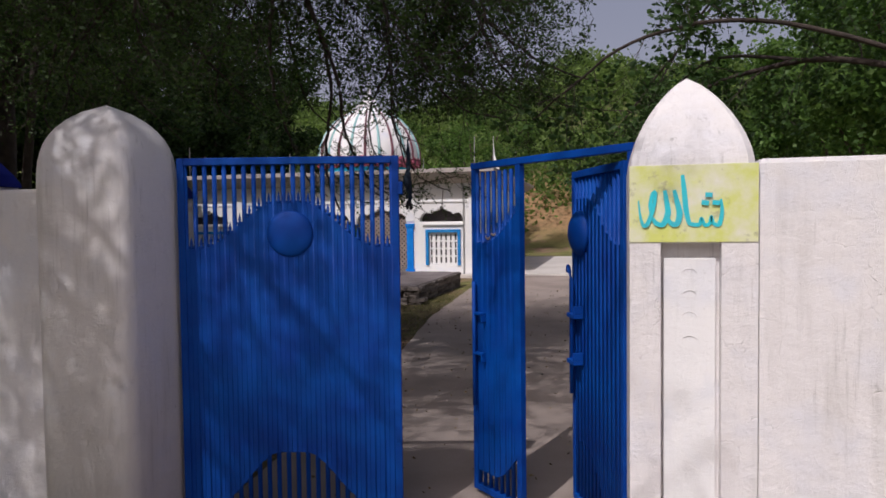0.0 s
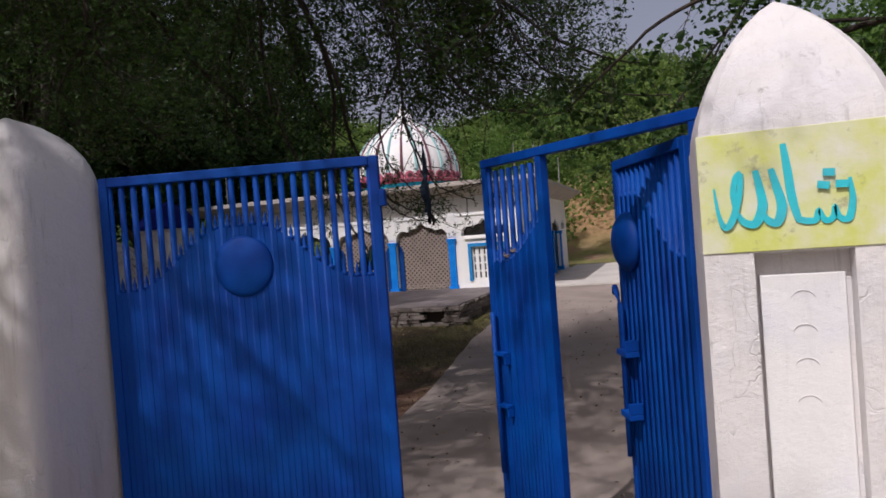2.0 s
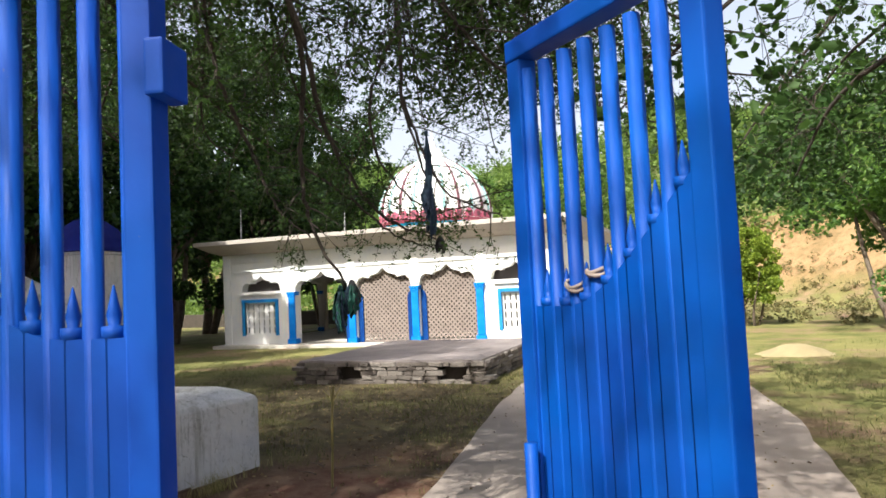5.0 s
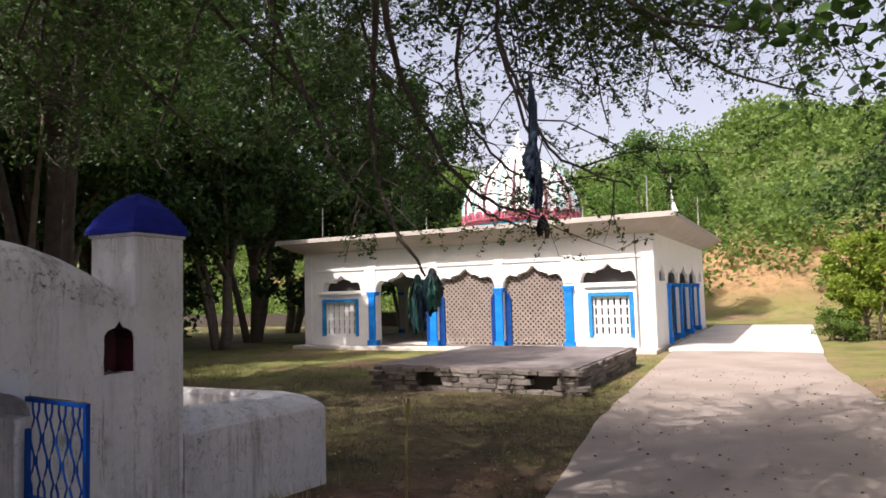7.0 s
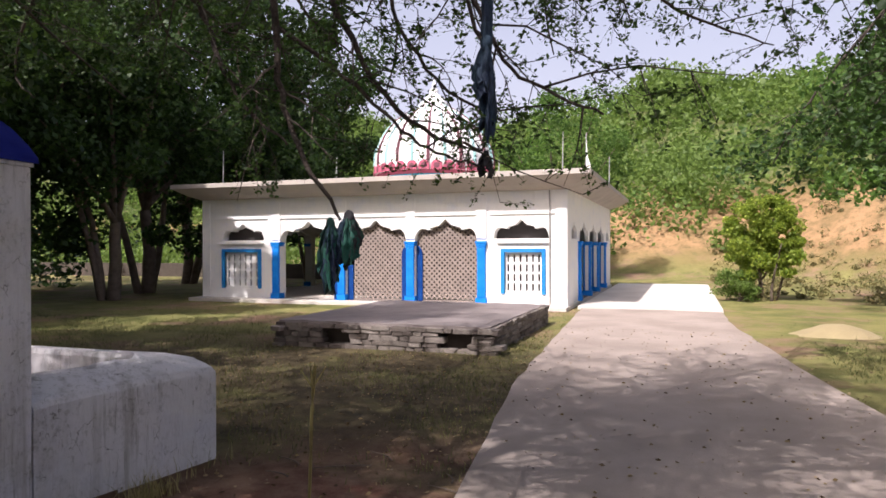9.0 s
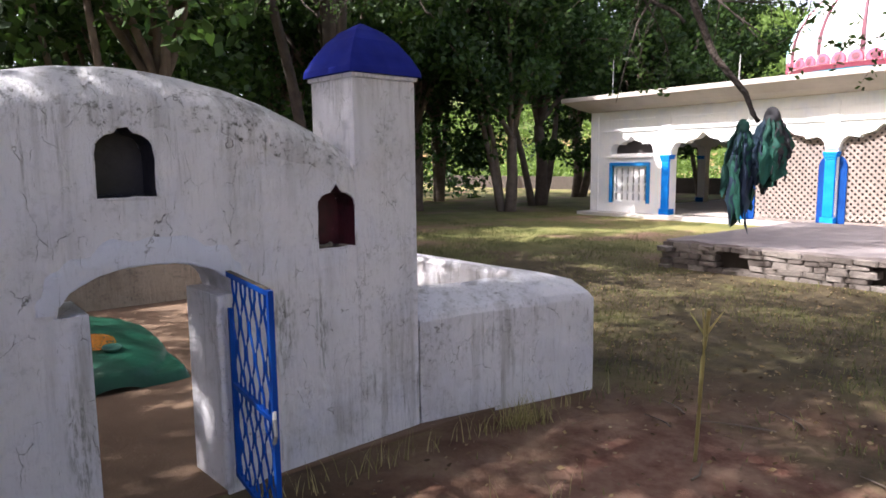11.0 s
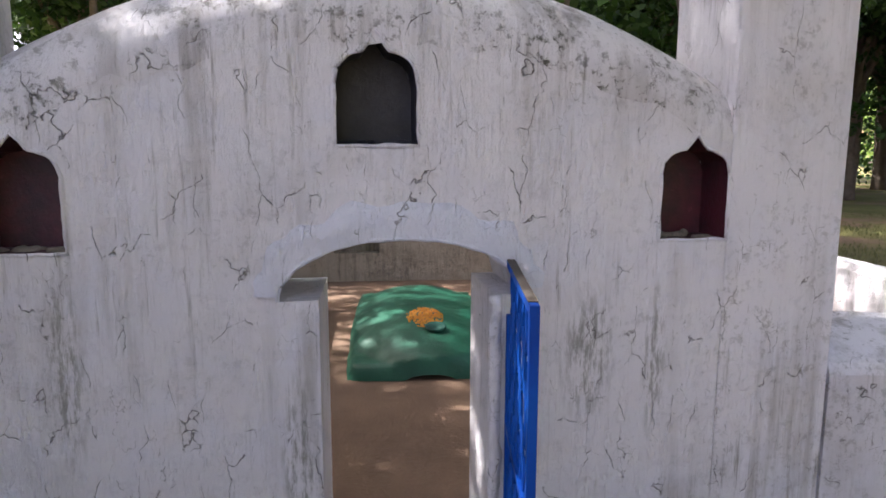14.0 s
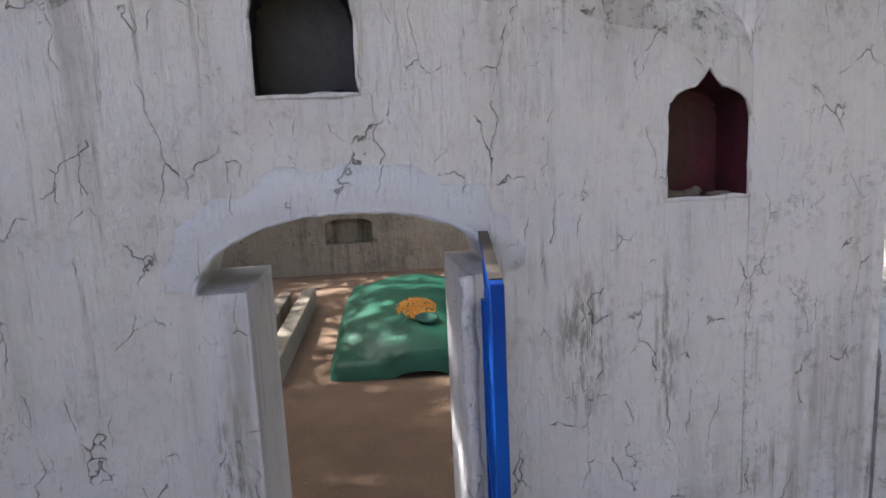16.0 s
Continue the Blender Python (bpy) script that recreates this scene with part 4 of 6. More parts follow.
part("coping", bm, MOSSY, facade, "lichen-stained rounded coping", smooth=True)
for i, (uc, h, z0, z1, rise) in enumerate(NICHES):
    bm = bmesh.new()
    top = niche_top(uc, h, z1, rise)
    # lining a little inside the hole
    pierced(bm, uc - h, uc + h, flat(z0), top, 0.17, 0.199, [], 0.02)
    ring = [(uc - h + 0.0015, z0 + 0.0015)] + [(u, (z1 if k in (0, 24) else top(u)) - 0.006) for k, u in enumerate(np.linspace(uc - h + 0.0015, uc + h - 0.0015, 25))] + [(uc + h - 0.0015, z0 + 0.0015)]
    for (a, za), (b, zb) in zip(ring, ring[1:] + ring[:1]):
        bm.faces.new([bm.verts.new(c) for c in ((a, 0.012, za), (b, 0.012, zb), (b, 0.17, zb), (a, 0.17, za))])
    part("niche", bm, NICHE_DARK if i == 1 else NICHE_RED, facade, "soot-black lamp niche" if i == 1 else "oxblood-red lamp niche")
# lumpy plaster lips round the niches and along the door arch
for uc, h, z0, z1, rise in NICHES:
    top = niche_top(uc, h, z1, rise)
    loop = [(u, top(u)) for u in np.linspace(uc - h, uc + h, 41)]
    loop = [(uc - h, z0 + (z1 - z0) * k / 8) for k in range(9)] + loop + [(uc + h, z1 + (z0 - z1) * k / 8) for k in range(9)] + [(uc + h - 2 * h * k / 10, z0) for k in range(1, 11)]
    bm = bmesh.new()
    tube(bm, [(u + 0.003 * noise.noise((u * 30, z * 30, 1)), 0.002, z + 0.004 * noise.noise((u * 26, z * 26, 4))) for u, z in loop], [0.007 + 0.004 * noise.noise((u * 18, z * 18, 8)) for u, z in loop], 7)
    part("niche_lip", bm, OLDWALL, facade, smooth=True)
bm = bmesh.new()
arch = [(u, door_top(u)) for u in 0.385 * np.sin(np.linspace(-math.pi / 2, math.pi / 2, 60))]
tube(bm, [(u, 0.0, z + 0.003 * noise.noise((u * 25, z * 25, 2))) for u, z in arch], [0.008 + 0.004 * noise.noise((u * 20, z * 20, 6)) for u, z in arch], 7)
part("arch_lip", bm, REPAIR, facade, smooth=True)
for i, (uc, h, z0, z1, rise) in enumerate(NICHES):
    bm = bmesh.new()  # lamp-soot and old wax on the sill
    for k in range(7):
        r2 = random.Random(60 + 9 * i + k)
        bmesh.ops.create_icosphere(bm, subdivisions=2, radius=1.0, matrix=Matrix.Translation((uc + r2.uniform(-0.8, 0.8) * h, r2.uniform(0.04, 0.15), z0 + 0.004)) @ Matrix.Diagonal((r2.uniform(0.015, 0.04), r2.uniform(0.012, 0.025), r2.uniform(0.006, 0.018), 1)))
    for v in bm.verts:
        v.co += 0.003 * noise.noise_vector(v.co * 60)
    part("wax_crust", bm, RUBBLE if i != 1 else NICHE_DARK, facade, "crust of old lamp wax and soot", smooth=True)
for s, u0 in ((-1, UC - 1.16 - 0.435), (1, UC + 1.16)):
    bm = bmesh.new()
    box(bm, u0 + 0.0005, u0 + 0.4345, -0.003, 0.41, -0.2, 2.07, 0.012)
    box(bm, u0 - 0.012, u0 + 0.447, -0.015, 0.425, 2.071, 2.095, 0.006)
    tur = part("turret", bm, OLDWALL, facade)
    bm = bmesh.new()
    rings = []
    for w, z in ((0.25, 2.096), (0.245, 2.13), (0.21, 2.2), (0.15, 2.29), (0.09, 2.35), (0.04, 2.38), (0.006, 2.4)):
        rings.append([bm.verts.new((u0 + 0.217 + dx * w, 0.205 + dy * w * 0.93, z)) for dx, dy in ((-1, -1), (0, -1.03), (1, -1), (1.03, 0), (1, 1), (0, 1.03), (-1, 1), (-1.03, 0))])
    for a, b in zip(rings, rings[1:]):
        for k in range(8):
            bm.faces.new((a[k], a[(k + 1) % 8], b[(k + 1) % 8], b[k]))
    bm.faces.new(rings[0][::-1])
    bm.faces.new(rings[-1])
    part("cap", bm, NAVY, tur, "deep blue curved pyramid cap")


def low_wall(name, outer, inner, z_out, z_in, label):
    """A low wall between two matching outlines, its top sloping inwards."""
    bm = bmesh.new()
    rows = []
    for i in range(len(outer)):
        for k in range(1 if i == len(outer) - 1 else 8):
            t = k / 8
            o = Vector(outer[i]) if i == len(outer) - 1 else Vector(outer[i]).lerp(Vector(outer[i + 1]), t)
            q = Vector(inner[i]) if i == len(outer) - 1 else Vector(inner[i]).lerp(Vector(inner[i + 1]), t)
            w = 0.012 * noise.noise((o.x * 3, o.y * 3, 1))
            d = (q - o).normalized()
            rows.append([bm.verts.new(c) for c in ((o.x, o.y, -0.2), (o.x, o.y, z_out - 0.04 + w), (o.x + d.x * 0.03, o.y + d.y * 0.03, z_out + w), ((o.x + q.x) / 2, (o.y + q.y) / 2, (z_out + z_in) / 2 + 0.02 + w), (q.x - d.x * 0.03, q.y - d.y * 0.03, z_in + w), (q.x, q.y, z_in - 0.04 + w), (q.x, q.y, -0.2))])
    for a, b in zip(rows, rows[1:]):
        for i in range(6):
            bm.faces.new((a[i], b[i], b[i + 1], a[i + 1]))
    bm.faces.new(rows[0])
    bm.faces.new(rows[-1][::-1])
    bmesh.ops.recalc_face_normals(bm, faces=list(bm.faces))
    ob = part(name, bm, OLDWALL)
    return tagged(ob, label, "wall", kind="structure")


low_wall("wall_enclosure_north", [(-3.985, 8.78), (-3.77, 10.13), (-4.2, 10.43), (-9.3, 10.2)], [(-4.4, 8.8), (-4.22, 9.72), (-4.35, 9.88), (-9.3, 9.76)], 0.7, 0.8, "low weathered whitewashed wall with a chamfered corner")
low_wall("wall_enclosure_south", [(-3.72, 5.62), (-3.72, 4.74)], [(-4.1, 5.64), (-4.1, 4.74)], 0.75, 0.8, "low weathered whitewashed wall joining the boundary")
bm = bmesh.new()
pierced(bm, 4.74, 10.2, flat(-0.2), lambda y: 0.95 + 0.04 * noise.noise((y * 2, 0, 4)), 0.0, 0.3, [(6.64, 7.12, flat(0.33), lambda y: 0.53 + 0.06 * math.sqrt(max(0, 1 - ((y - 6.88) / 0.24) ** 2)))], 0.2)
box(bm, 6.6, 7.16, 0.14, 0.31, 0.3, 0.62)
bmesh.ops.remove_doubles(bm, verts=list(bm.verts), dist=0.0002)
back = part("wall_enclosure_west", bm, RUBBLE)
back.matrix_world = pose(-8.95, 0, 0, 0, 0, 90)
tagged(back, "stained rubble and plaster back wall with a niche", "wall", kind="structure")
yard = part("yard_floor", boxed((-8.96, -3.9, 4.75, 10.0, -0.15, 0.025), bevel=0.005), SOIL)
tagged(yard, "swept reddish earth floor inside the enclosure", "floor", kind="structure")

# grave under a green cloth
GX0, GX1, GY0, GY1 = -8.0, -5.8, 6.92, 8.0


def mound(x, y):
    """Height of the cloth: an upright hem, then a long rounded mound."""
    ex, ey = min(x - GX0, GX1 - x), min(y - GY0, GY1 - y)
    e = min(ex, ey)
    body = max(0.0, 1 - ((x + 6.9) / 1.14) ** 2 - ((y - 7.46) / 0.57) ** 2) ** 0.62
    fold = 0.008 * noise.noise((x * 5, y * 3, 2)) + 0.009 * abs(noise.noise((x * 14 + y * 6, y * 9, 5)))
    hem = 0.005 * math.sin((x + y) * 34 + 3 * noise.noise((x * 4, y * 4, 0))) * smooth(0.2, 0.0, e)
    return 0.028 + 0.085 * smooth(0.0, 0.045, e) + 0.18 * body + (fold + hem) * smooth(0, 0.05, e)


bm = bmesh.new()
gn, gm = 72, 48
grid = []
for j in range(gm + 1):
    row = []
    for i in range(gn + 1):
        x, y = GX0 + (GX1 - GX0) * i / gn, GY0 + (GY1 - GY0) * j / gm
        z = mound(x, y)
        round_off = 0.04 * (abs(2 * i / gn - 1) * abs(2 * j / gm - 1)) ** 6
        cx, cy = x + (-6.9 - x) * round_off, y + (7.46 - y) * round_off
        wob = 0.006 * noise.noise((x * 6, y * 6, 7)) if i in (0, gn) or j in (0, gm) else 0.0
        row.append(bm.verts.new((cx + wob, cy + wob, z)))
    grid.append(row)
for j in range(gm):
    for i in range(gn):
        bm.faces.new((grid[j][i], grid[j][i + 1], grid[j + 1][i + 1], grid[j + 1][i]))
grave = part("grave_cloth", bm, GREEN_CLOTH, smooth=True)
tagged(grave, "shiny green cloth draped over a raised grave mound", "grave")
bm = bmesh.new()
random.seed(5)
for k in range(320):
    a, r = random.uniform(0, math.tau), random.random() ** 0.6
    x, y = -6.42 + 0.2 * r * math.cos(a), 7.46 + 0.13 * r * math.sin(a)
    bmesh.ops.create_cone(bm, segments=5, radius1=0.011, radius2=0.004, depth=0.01, cap_ends=True, matrix=pose(x, y, mound(x, y) + 0.005, random.uniform(-30, 30), random.uniform(-30, 30), 0))
tagged(part("flower_petals", bm, ORANGE), "scattered orange marigold petals on the green cloth", "petals", kind="stuff")
bm = bmesh.new()
lathe(bm, [(0.05, 0.0), (0.07, 0.018), (0.072, 0.03), (0.06, 0.028), (0.04, 0.016)], 16)
dish = part("small_dish", bm, FADED_GREEN, smooth=True)
dish.matrix_world = pose(-6.19, 7.52, mound(-6.19, 7.52) - 0.004, 0, 8, 0)
tagged(dish, "small dark green dish lying on the grave cloth", "dish")
for k, y in enumerate((6.42, 6.62)):
    kb = part("grave_kerb", boxed((-7.7, -5.85, y - 0.05, y + 0.05, 0.0, 0.15 + 0.03 * k), bevel=0.012), RUBBLE)
    tagged(kb, "worn whitewashed concrete grave kerb on the earth floor", "kerb", "grave kerbs")

# little blue gate of the enclosure, swung outwards
yard_gate = thing("yard_gate", EM @ pose(0.343, -0.02, 0, 0, 0, -100.2), "small open blue metal gate with wavy bars", "gate")
part("stile", boxed((0.0, 0.03, -0.012, 0.012, 0.1, 0.94), bevel=0.003), BLUE, yard_gate)
part("stile", boxed((0.59, 0.62, -0.012, 0.012, 0.1, 1.115), bevel=0.003), BLUE, yard_gate)
for z in (0.1, 0.56, 1.09):
    part("rail", boxed((0.0, 0.59, -0.012, 0.012, z, z + 0.025), bevel=0.003), BLUE, yard_gate)
part("worn_top", boxed((0.004, 0.586, -0.0125, 0.0125, 1.1155, 1.118)), MORTAR, yard_gate, "dusty grey worn top edge")
for k in range(8):
    u = 0.065 + k * 0.068
    sgn = 1 if k % 2 else -1
    for z0, z1 in ((0.125, 0.56), (0.585, 1.09)):
        bm = bmesh.new()
        pts = []
        for i in range(13):
            t = i / 12
            wob = sgn * 0.024 * math.sin(t * math.pi * 4) if 0.12 < t < 0.88 else 0
            pts.append((u + wob, 0, z0 + (z1 - z0) * t))
        tube(bm, pts, 0.006, 5)
        part("wavy_bar", bm, BLUE, yard_gate)
bm = bmesh.new()
tube(bm, [(0.605, 0.0, 0.62), (0.66, -0.02, 0.6), (0.67, -0.02, 0.54), (0.645, -0.02, 0.5)], 0.009, 6)
part("latch_hook", bm, STEEL, yard_gate)


# ---- trees ----
def leaf_mesh(name, centres, size, material, flatness=0.5, seed=1, slim=0.5, droop=0.0, oval=False):
    """Many small pointed leaves, each a folded blade of four triangles' worth of quads."""
    rng = np.random.default_rng(seed)
    c = np.asarray(centres, float)
    n = len(c)
    d = rng.normal(size=(n, 3))
    d[:, 2] = d[:, 2] * (1 - flatness) - droop
    d /= np.linalg.norm(d, axis=1, keepdims=True) + 1e-9
    u = rng.normal(size=(n, 3))
    w = np.cross(d, u)
    w /= np.linalg.norm(w, axis=1, keepdims=True) + 1e-9
    s = (size * rng.uniform(0.6, 1.35, size=(n, 1)))
    if oval:
        up = np.cross(w, d) * s * 0.1
        a, b, l1, l2, r1, r2 = c - d * s * 0.5, c + d * s * 0.5, c + w * s * slim * 0.5 - d * s * 0.2 + up, c + w * s * slim * 0.36 + d * s * 0.2 + up, c - w * s * slim * 0.5 - d * s * 0.2 + up, c - w * s * slim * 0.36 + d * s * 0.2 + up
        me = bpy.data.meshes.new(name)
        me.vertices.add(n * 6)
        me.vertices.foreach_set("co", np.stack([a, l1, l2, b, r2, r1], axis=1).ravel())
        idx = (np.arange(n)[:, None] * 6 + np.array([0, 1, 2, 3, 0, 3, 4, 5])).astype(np.int32)
        me.loops.add(n * 8)
        me.loops.foreach_set("vertex_index", idx.ravel())
        me.polygons.add(n * 2)
        me.polygons.foreach_set("loop_start", np.arange(0, n * 8, 4, dtype=np.int32))
        me.update(calc_edges=True)
        me.materials.append(material)
        return me
    v = np.stack([c - d * s * 0.5, c + w * s * slim * 0.5 - d * s * 0.05, c + d * s * 0.5, c - w * s * slim * 0.5 - d * s * 0.05], axis=1).reshape(-1, 3)
    me = bpy.data.meshes.new(name)
    me.vertices.add(n * 4)
    me.vertices.foreach_set("co", v.ravel())
    me.loops.add(n * 4)
    me.loops.foreach_set("vertex_index", np.arange(n * 4, dtype=np.int32))
    me.polygons.add(n)
    me.polygons.foreach_set("loop_start", np.arange(0, n * 4, 4, dtype=np.int32))
    me.update(calc_edges=True)
    me.materials.append(material)
    return me


def curve_points(points, per=6, jitter=0.0, rng=random):
    pts = [Vector(p) for p in points]
    out = []
    for i in range(len(pts) - 1):
        p0, p1, p2, p3 = pts[max(i - 1, 0)], pts[i], pts[i + 1], pts[min(i + 2, len(pts) - 1)]
        for k in range(per):
            t = k / per
            c = 0.5 * (2 * p1 + (p2 - p0) * t + (2 * p0 - 5 * p1 + 4 * p2 - p3) * t * t + (3 * p1 - p0 - 3 * p2 + p3) * t ** 3)
            out.append(c + Vector((rng.uniform(-1, 1), rng.uniform(-1, 1), rng.uniform(-1, 1))) * jitter)
    out.append(pts[-1])
    return out


def sprout(bm, line, r0, rng, levels, leaves, twig=0.9, gap=0.16, spread=1.0, droop=0.15, keep=None):
    """Side twigs along a limb, and twigs on twigs; the tips carry leaf positions."""
    total = 0.0
    for a, b in zip(line, line[1:]):
        total += (b - a).length
        while total > gap:
            total -= gap
            d = (b - a).normalized()
            side = d.cross(Vector((rng.gauss(0, 1), rng.gauss(0, 1), rng.gauss(0, 1)))).normalized()
            way = (d * 0.55 + side * spread + Vector((0, 0, -droop))).normalized()
            ln = twig * rng.uniform(0.5, 1.3)
            pts = [b.copy()]
            parts = 4 if levels > 1 else 2
            for k in range(parts):
                way = (way + Vector((rng.uniform(-0.25, 0.25), rng.uniform(-0.25, 0.25), rng.uniform(-0.25, 0.2) - droop * 0.3))).normalized()
                pts.append(pts[-1] + way * ln / parts)
            if keep and not keep(pts[-1]):
                continue
            tube(bm, pts, [r0 * (1 - 0.75 * k / parts) for k in range(parts + 1)], 4 if levels > 1 else 3)
            if levels > 1:
                sprout(bm, pts, r0 * 0.5, rng, levels - 1, leaves, twig * 0.5, gap * 0.55, spread, droop, keep)
            else:
                leaves.append(pts)


def leaf_places(twigs, per, loose, rng):
    out = []
    for pts in twigs:
        for k in range(per):
            t = rng.uniform(0.25, 1.0) * (len(pts) - 1)
            i = min(int(t), len(pts) - 2)
            p = pts[i].lerp(pts[i + 1], t - i)
            out.append((p.x + rng.gauss(0, loose), p.y + rng.gauss(0, loose), p.z + rng.gauss(0, loose)))
    return out


def limb_tree(name, limbs, levels, per, size, loose, leaf_mat, bark, label, seed, twig=0.9, gap=0.2, droop=0.15, slim=0.5, keep=None, gaps=0.0):
    rng = random.Random(seed)
    ob = thing(name, Matrix.Translation(limbs[0][0][0]), label, "tree")
    inv = ob.matrix_world.inverted()
    bm, twigs, thin = bmesh.new(), [], []
    for pts, r0, r1, bare, *loose_keep in limbs:
        line = curve_points(pts, 7, 0.02 * (r0 + 0.5), rng)
        n = len(line)
        tube(bm, line, [r0 + (r1 - r0) * i / (n - 1) for i in range(n)], 9 if r0 > 0.06 else 6)
        start = int(n * bare)
        if start < n - 2:
            if loose_keep:
                sprout(bm, line[start:], max(0.005, r1 * 0.7), rng, levels, thin, twig * 0.62, gap * 0.68, 1.0, droop, loose_keep[0])
            else:
                sprout(bm, line[start:], max(0.006, r1 * 0.8), rng, levels, twigs, twig, gap, 1.0, droop, keep)
    bm.transform(inv)
    part("trunk", bm, bark, ob, "dark bare trunk, limbs and twigs", smooth=True)
    full, fine = leaf_places(twigs, per, loose, rng), leaf_places(thin, int(per * 1.4), loose * 0.3, rng)
    if gaps:  # the sun finds holes between the sprays
        full = [p for p in full if p[2] < 4.2 or p[1] > 4.3 or noise.noise((p[0] * gaps, p[1] * gaps, p[2] * gaps)) > -0.22]
    places = np.array(full + fine) - np.array(ob.matrix_world.translation)
    size = np.concatenate([np.full((len(full), 1), size), np.full((len(fine), 1), size * 0.5)])
    crown_ob = new("crown", leaf_mesh("crown", places, size, leaf_mat, 0.35, seed, slim, 0.1, leaf_mat is LEAF_BROAD))
    crown_ob.parent = ob
    return ob


# thorn tree whose limbs reach over the gate and the yard
TR = (-5.0, 3.2, 0.0)


def hang(p):
    return p.z > 1.8 and p.y > 7.95


def aloft(p):
    """Above the open view under the canopy, and off the sunlit pillar."""
    lit = p.x > -0.1 + 0.12 * p.z and p.y < 4.5
    return p.z > 2.5 + 0.16 * max(0.0, p.y - 6.5) and not lit and not (p.x > 0.9 and p.y > 8)


grow = random.Random(3)
SPRAYS = []
for k in range(40):
    tip = Vector((grow.uniform(-7.5, 0.6), grow.uniform(4.8, 12.5), grow.uniform(3.4, 6.2)))
    root = Vector((-3.4 + grow.uniform(-0.8, 1.4), 6.2 + grow.uniform(-0.5, 3.5), 5.4 + grow.uniform(-0.1, 0.5)))
    mid = root.lerp(tip, 0.5) + Vector((grow.uniform(-0.3, 0.3), grow.uniform(-0.3, 0.3), 0.5))
    SPRAYS.append(([root, mid, tip, tip + Vector((grow.uniform(-0.4, 0.4), grow.uniform(0, 0.6), -0.5))], 0.03, 0.006, 0.1))
for k in range(58):
    tip = Vector((grow.uniform(-9.0, -0.2), grow.uniform(-3.0, 6.5), grow.uniform(4.2, 7.0)))
    root = Vector((-4.2 + grow.uniform(-0.4, 0.8), 3.9 + grow.uniform(-0.8, 0.4), 4.2 + grow.uniform(-0.3, 0.5)))
    mid = root.lerp(tip, 0.5) + Vector((grow.uniform(-0.3, 0.3), grow.uniform(-0.3, 0.3), 0.6))
    SPRAYS.append(([root, mid, tip], 0.04, 0.006, 0.15))
for k in range(26):
    tip = Vector((grow.uniform(-7.0, -4.0), grow.uniform(4.5, 7.6), grow.uniform(4.8, 6.2)))
    root = Vector((-4.2 + grow.uniform(-0.4, 0.4), 5.4 + grow.uniform(-0.6, 0.6), 5.2))
    SPRAYS.append(([root, root.lerp(tip, 0.5) + Vector((0, 0, 0.4)), tip], 0.03, 0.006, 0.1))
for k in range(9):
    tip = Vector((grow.uniform(-1.6, 0.0), grow.uniform(8.6, 11.0), grow.uniform(3.2, 4.0)))
    root = Vector((-1.4 + grow.uniform(-0.4, 0.4), 9.4 + grow.uniform(-0.6, 0.6), 5.2))
    SPRAYS.append(([root, root.lerp(tip, 0.5) + Vector((0, 0, 0.3)), tip], 0.02, 0.005, 0.2))
for k in range(9):
    tip = Vector((grow.uniform(-1.7, -0.6), grow.uniform(8.8, 11.2), grow.uniform(2.8, 3.6)))
    root = Vector((-1.7 + grow.uniform(-0.5, 0.5), 9.2 + grow.uniform(-0.8, 0.8), 5.4))
    SPRAYS.append(([root, root.lerp(tip, 0.5) + Vector((0, 0, 0.35)), tip], 0.022, 0.005, 0.2))
for k in range(9):
    tip = Vector((grow.uniform(-2.6, -0.4), grow.uniform(5.6, 8.6), grow.uniform(3.3, 4.6)))
    root = Vector((-3.0 + grow.uniform(-0.4, 0.4), 7.2 + grow.uniform(-0.6, 0.6), 5.4))
    SPRAYS.append(([root, root.lerp(tip, 0.5) + Vector((0, 0, 0.3)), tip], 0.02, 0.005, 0.2))
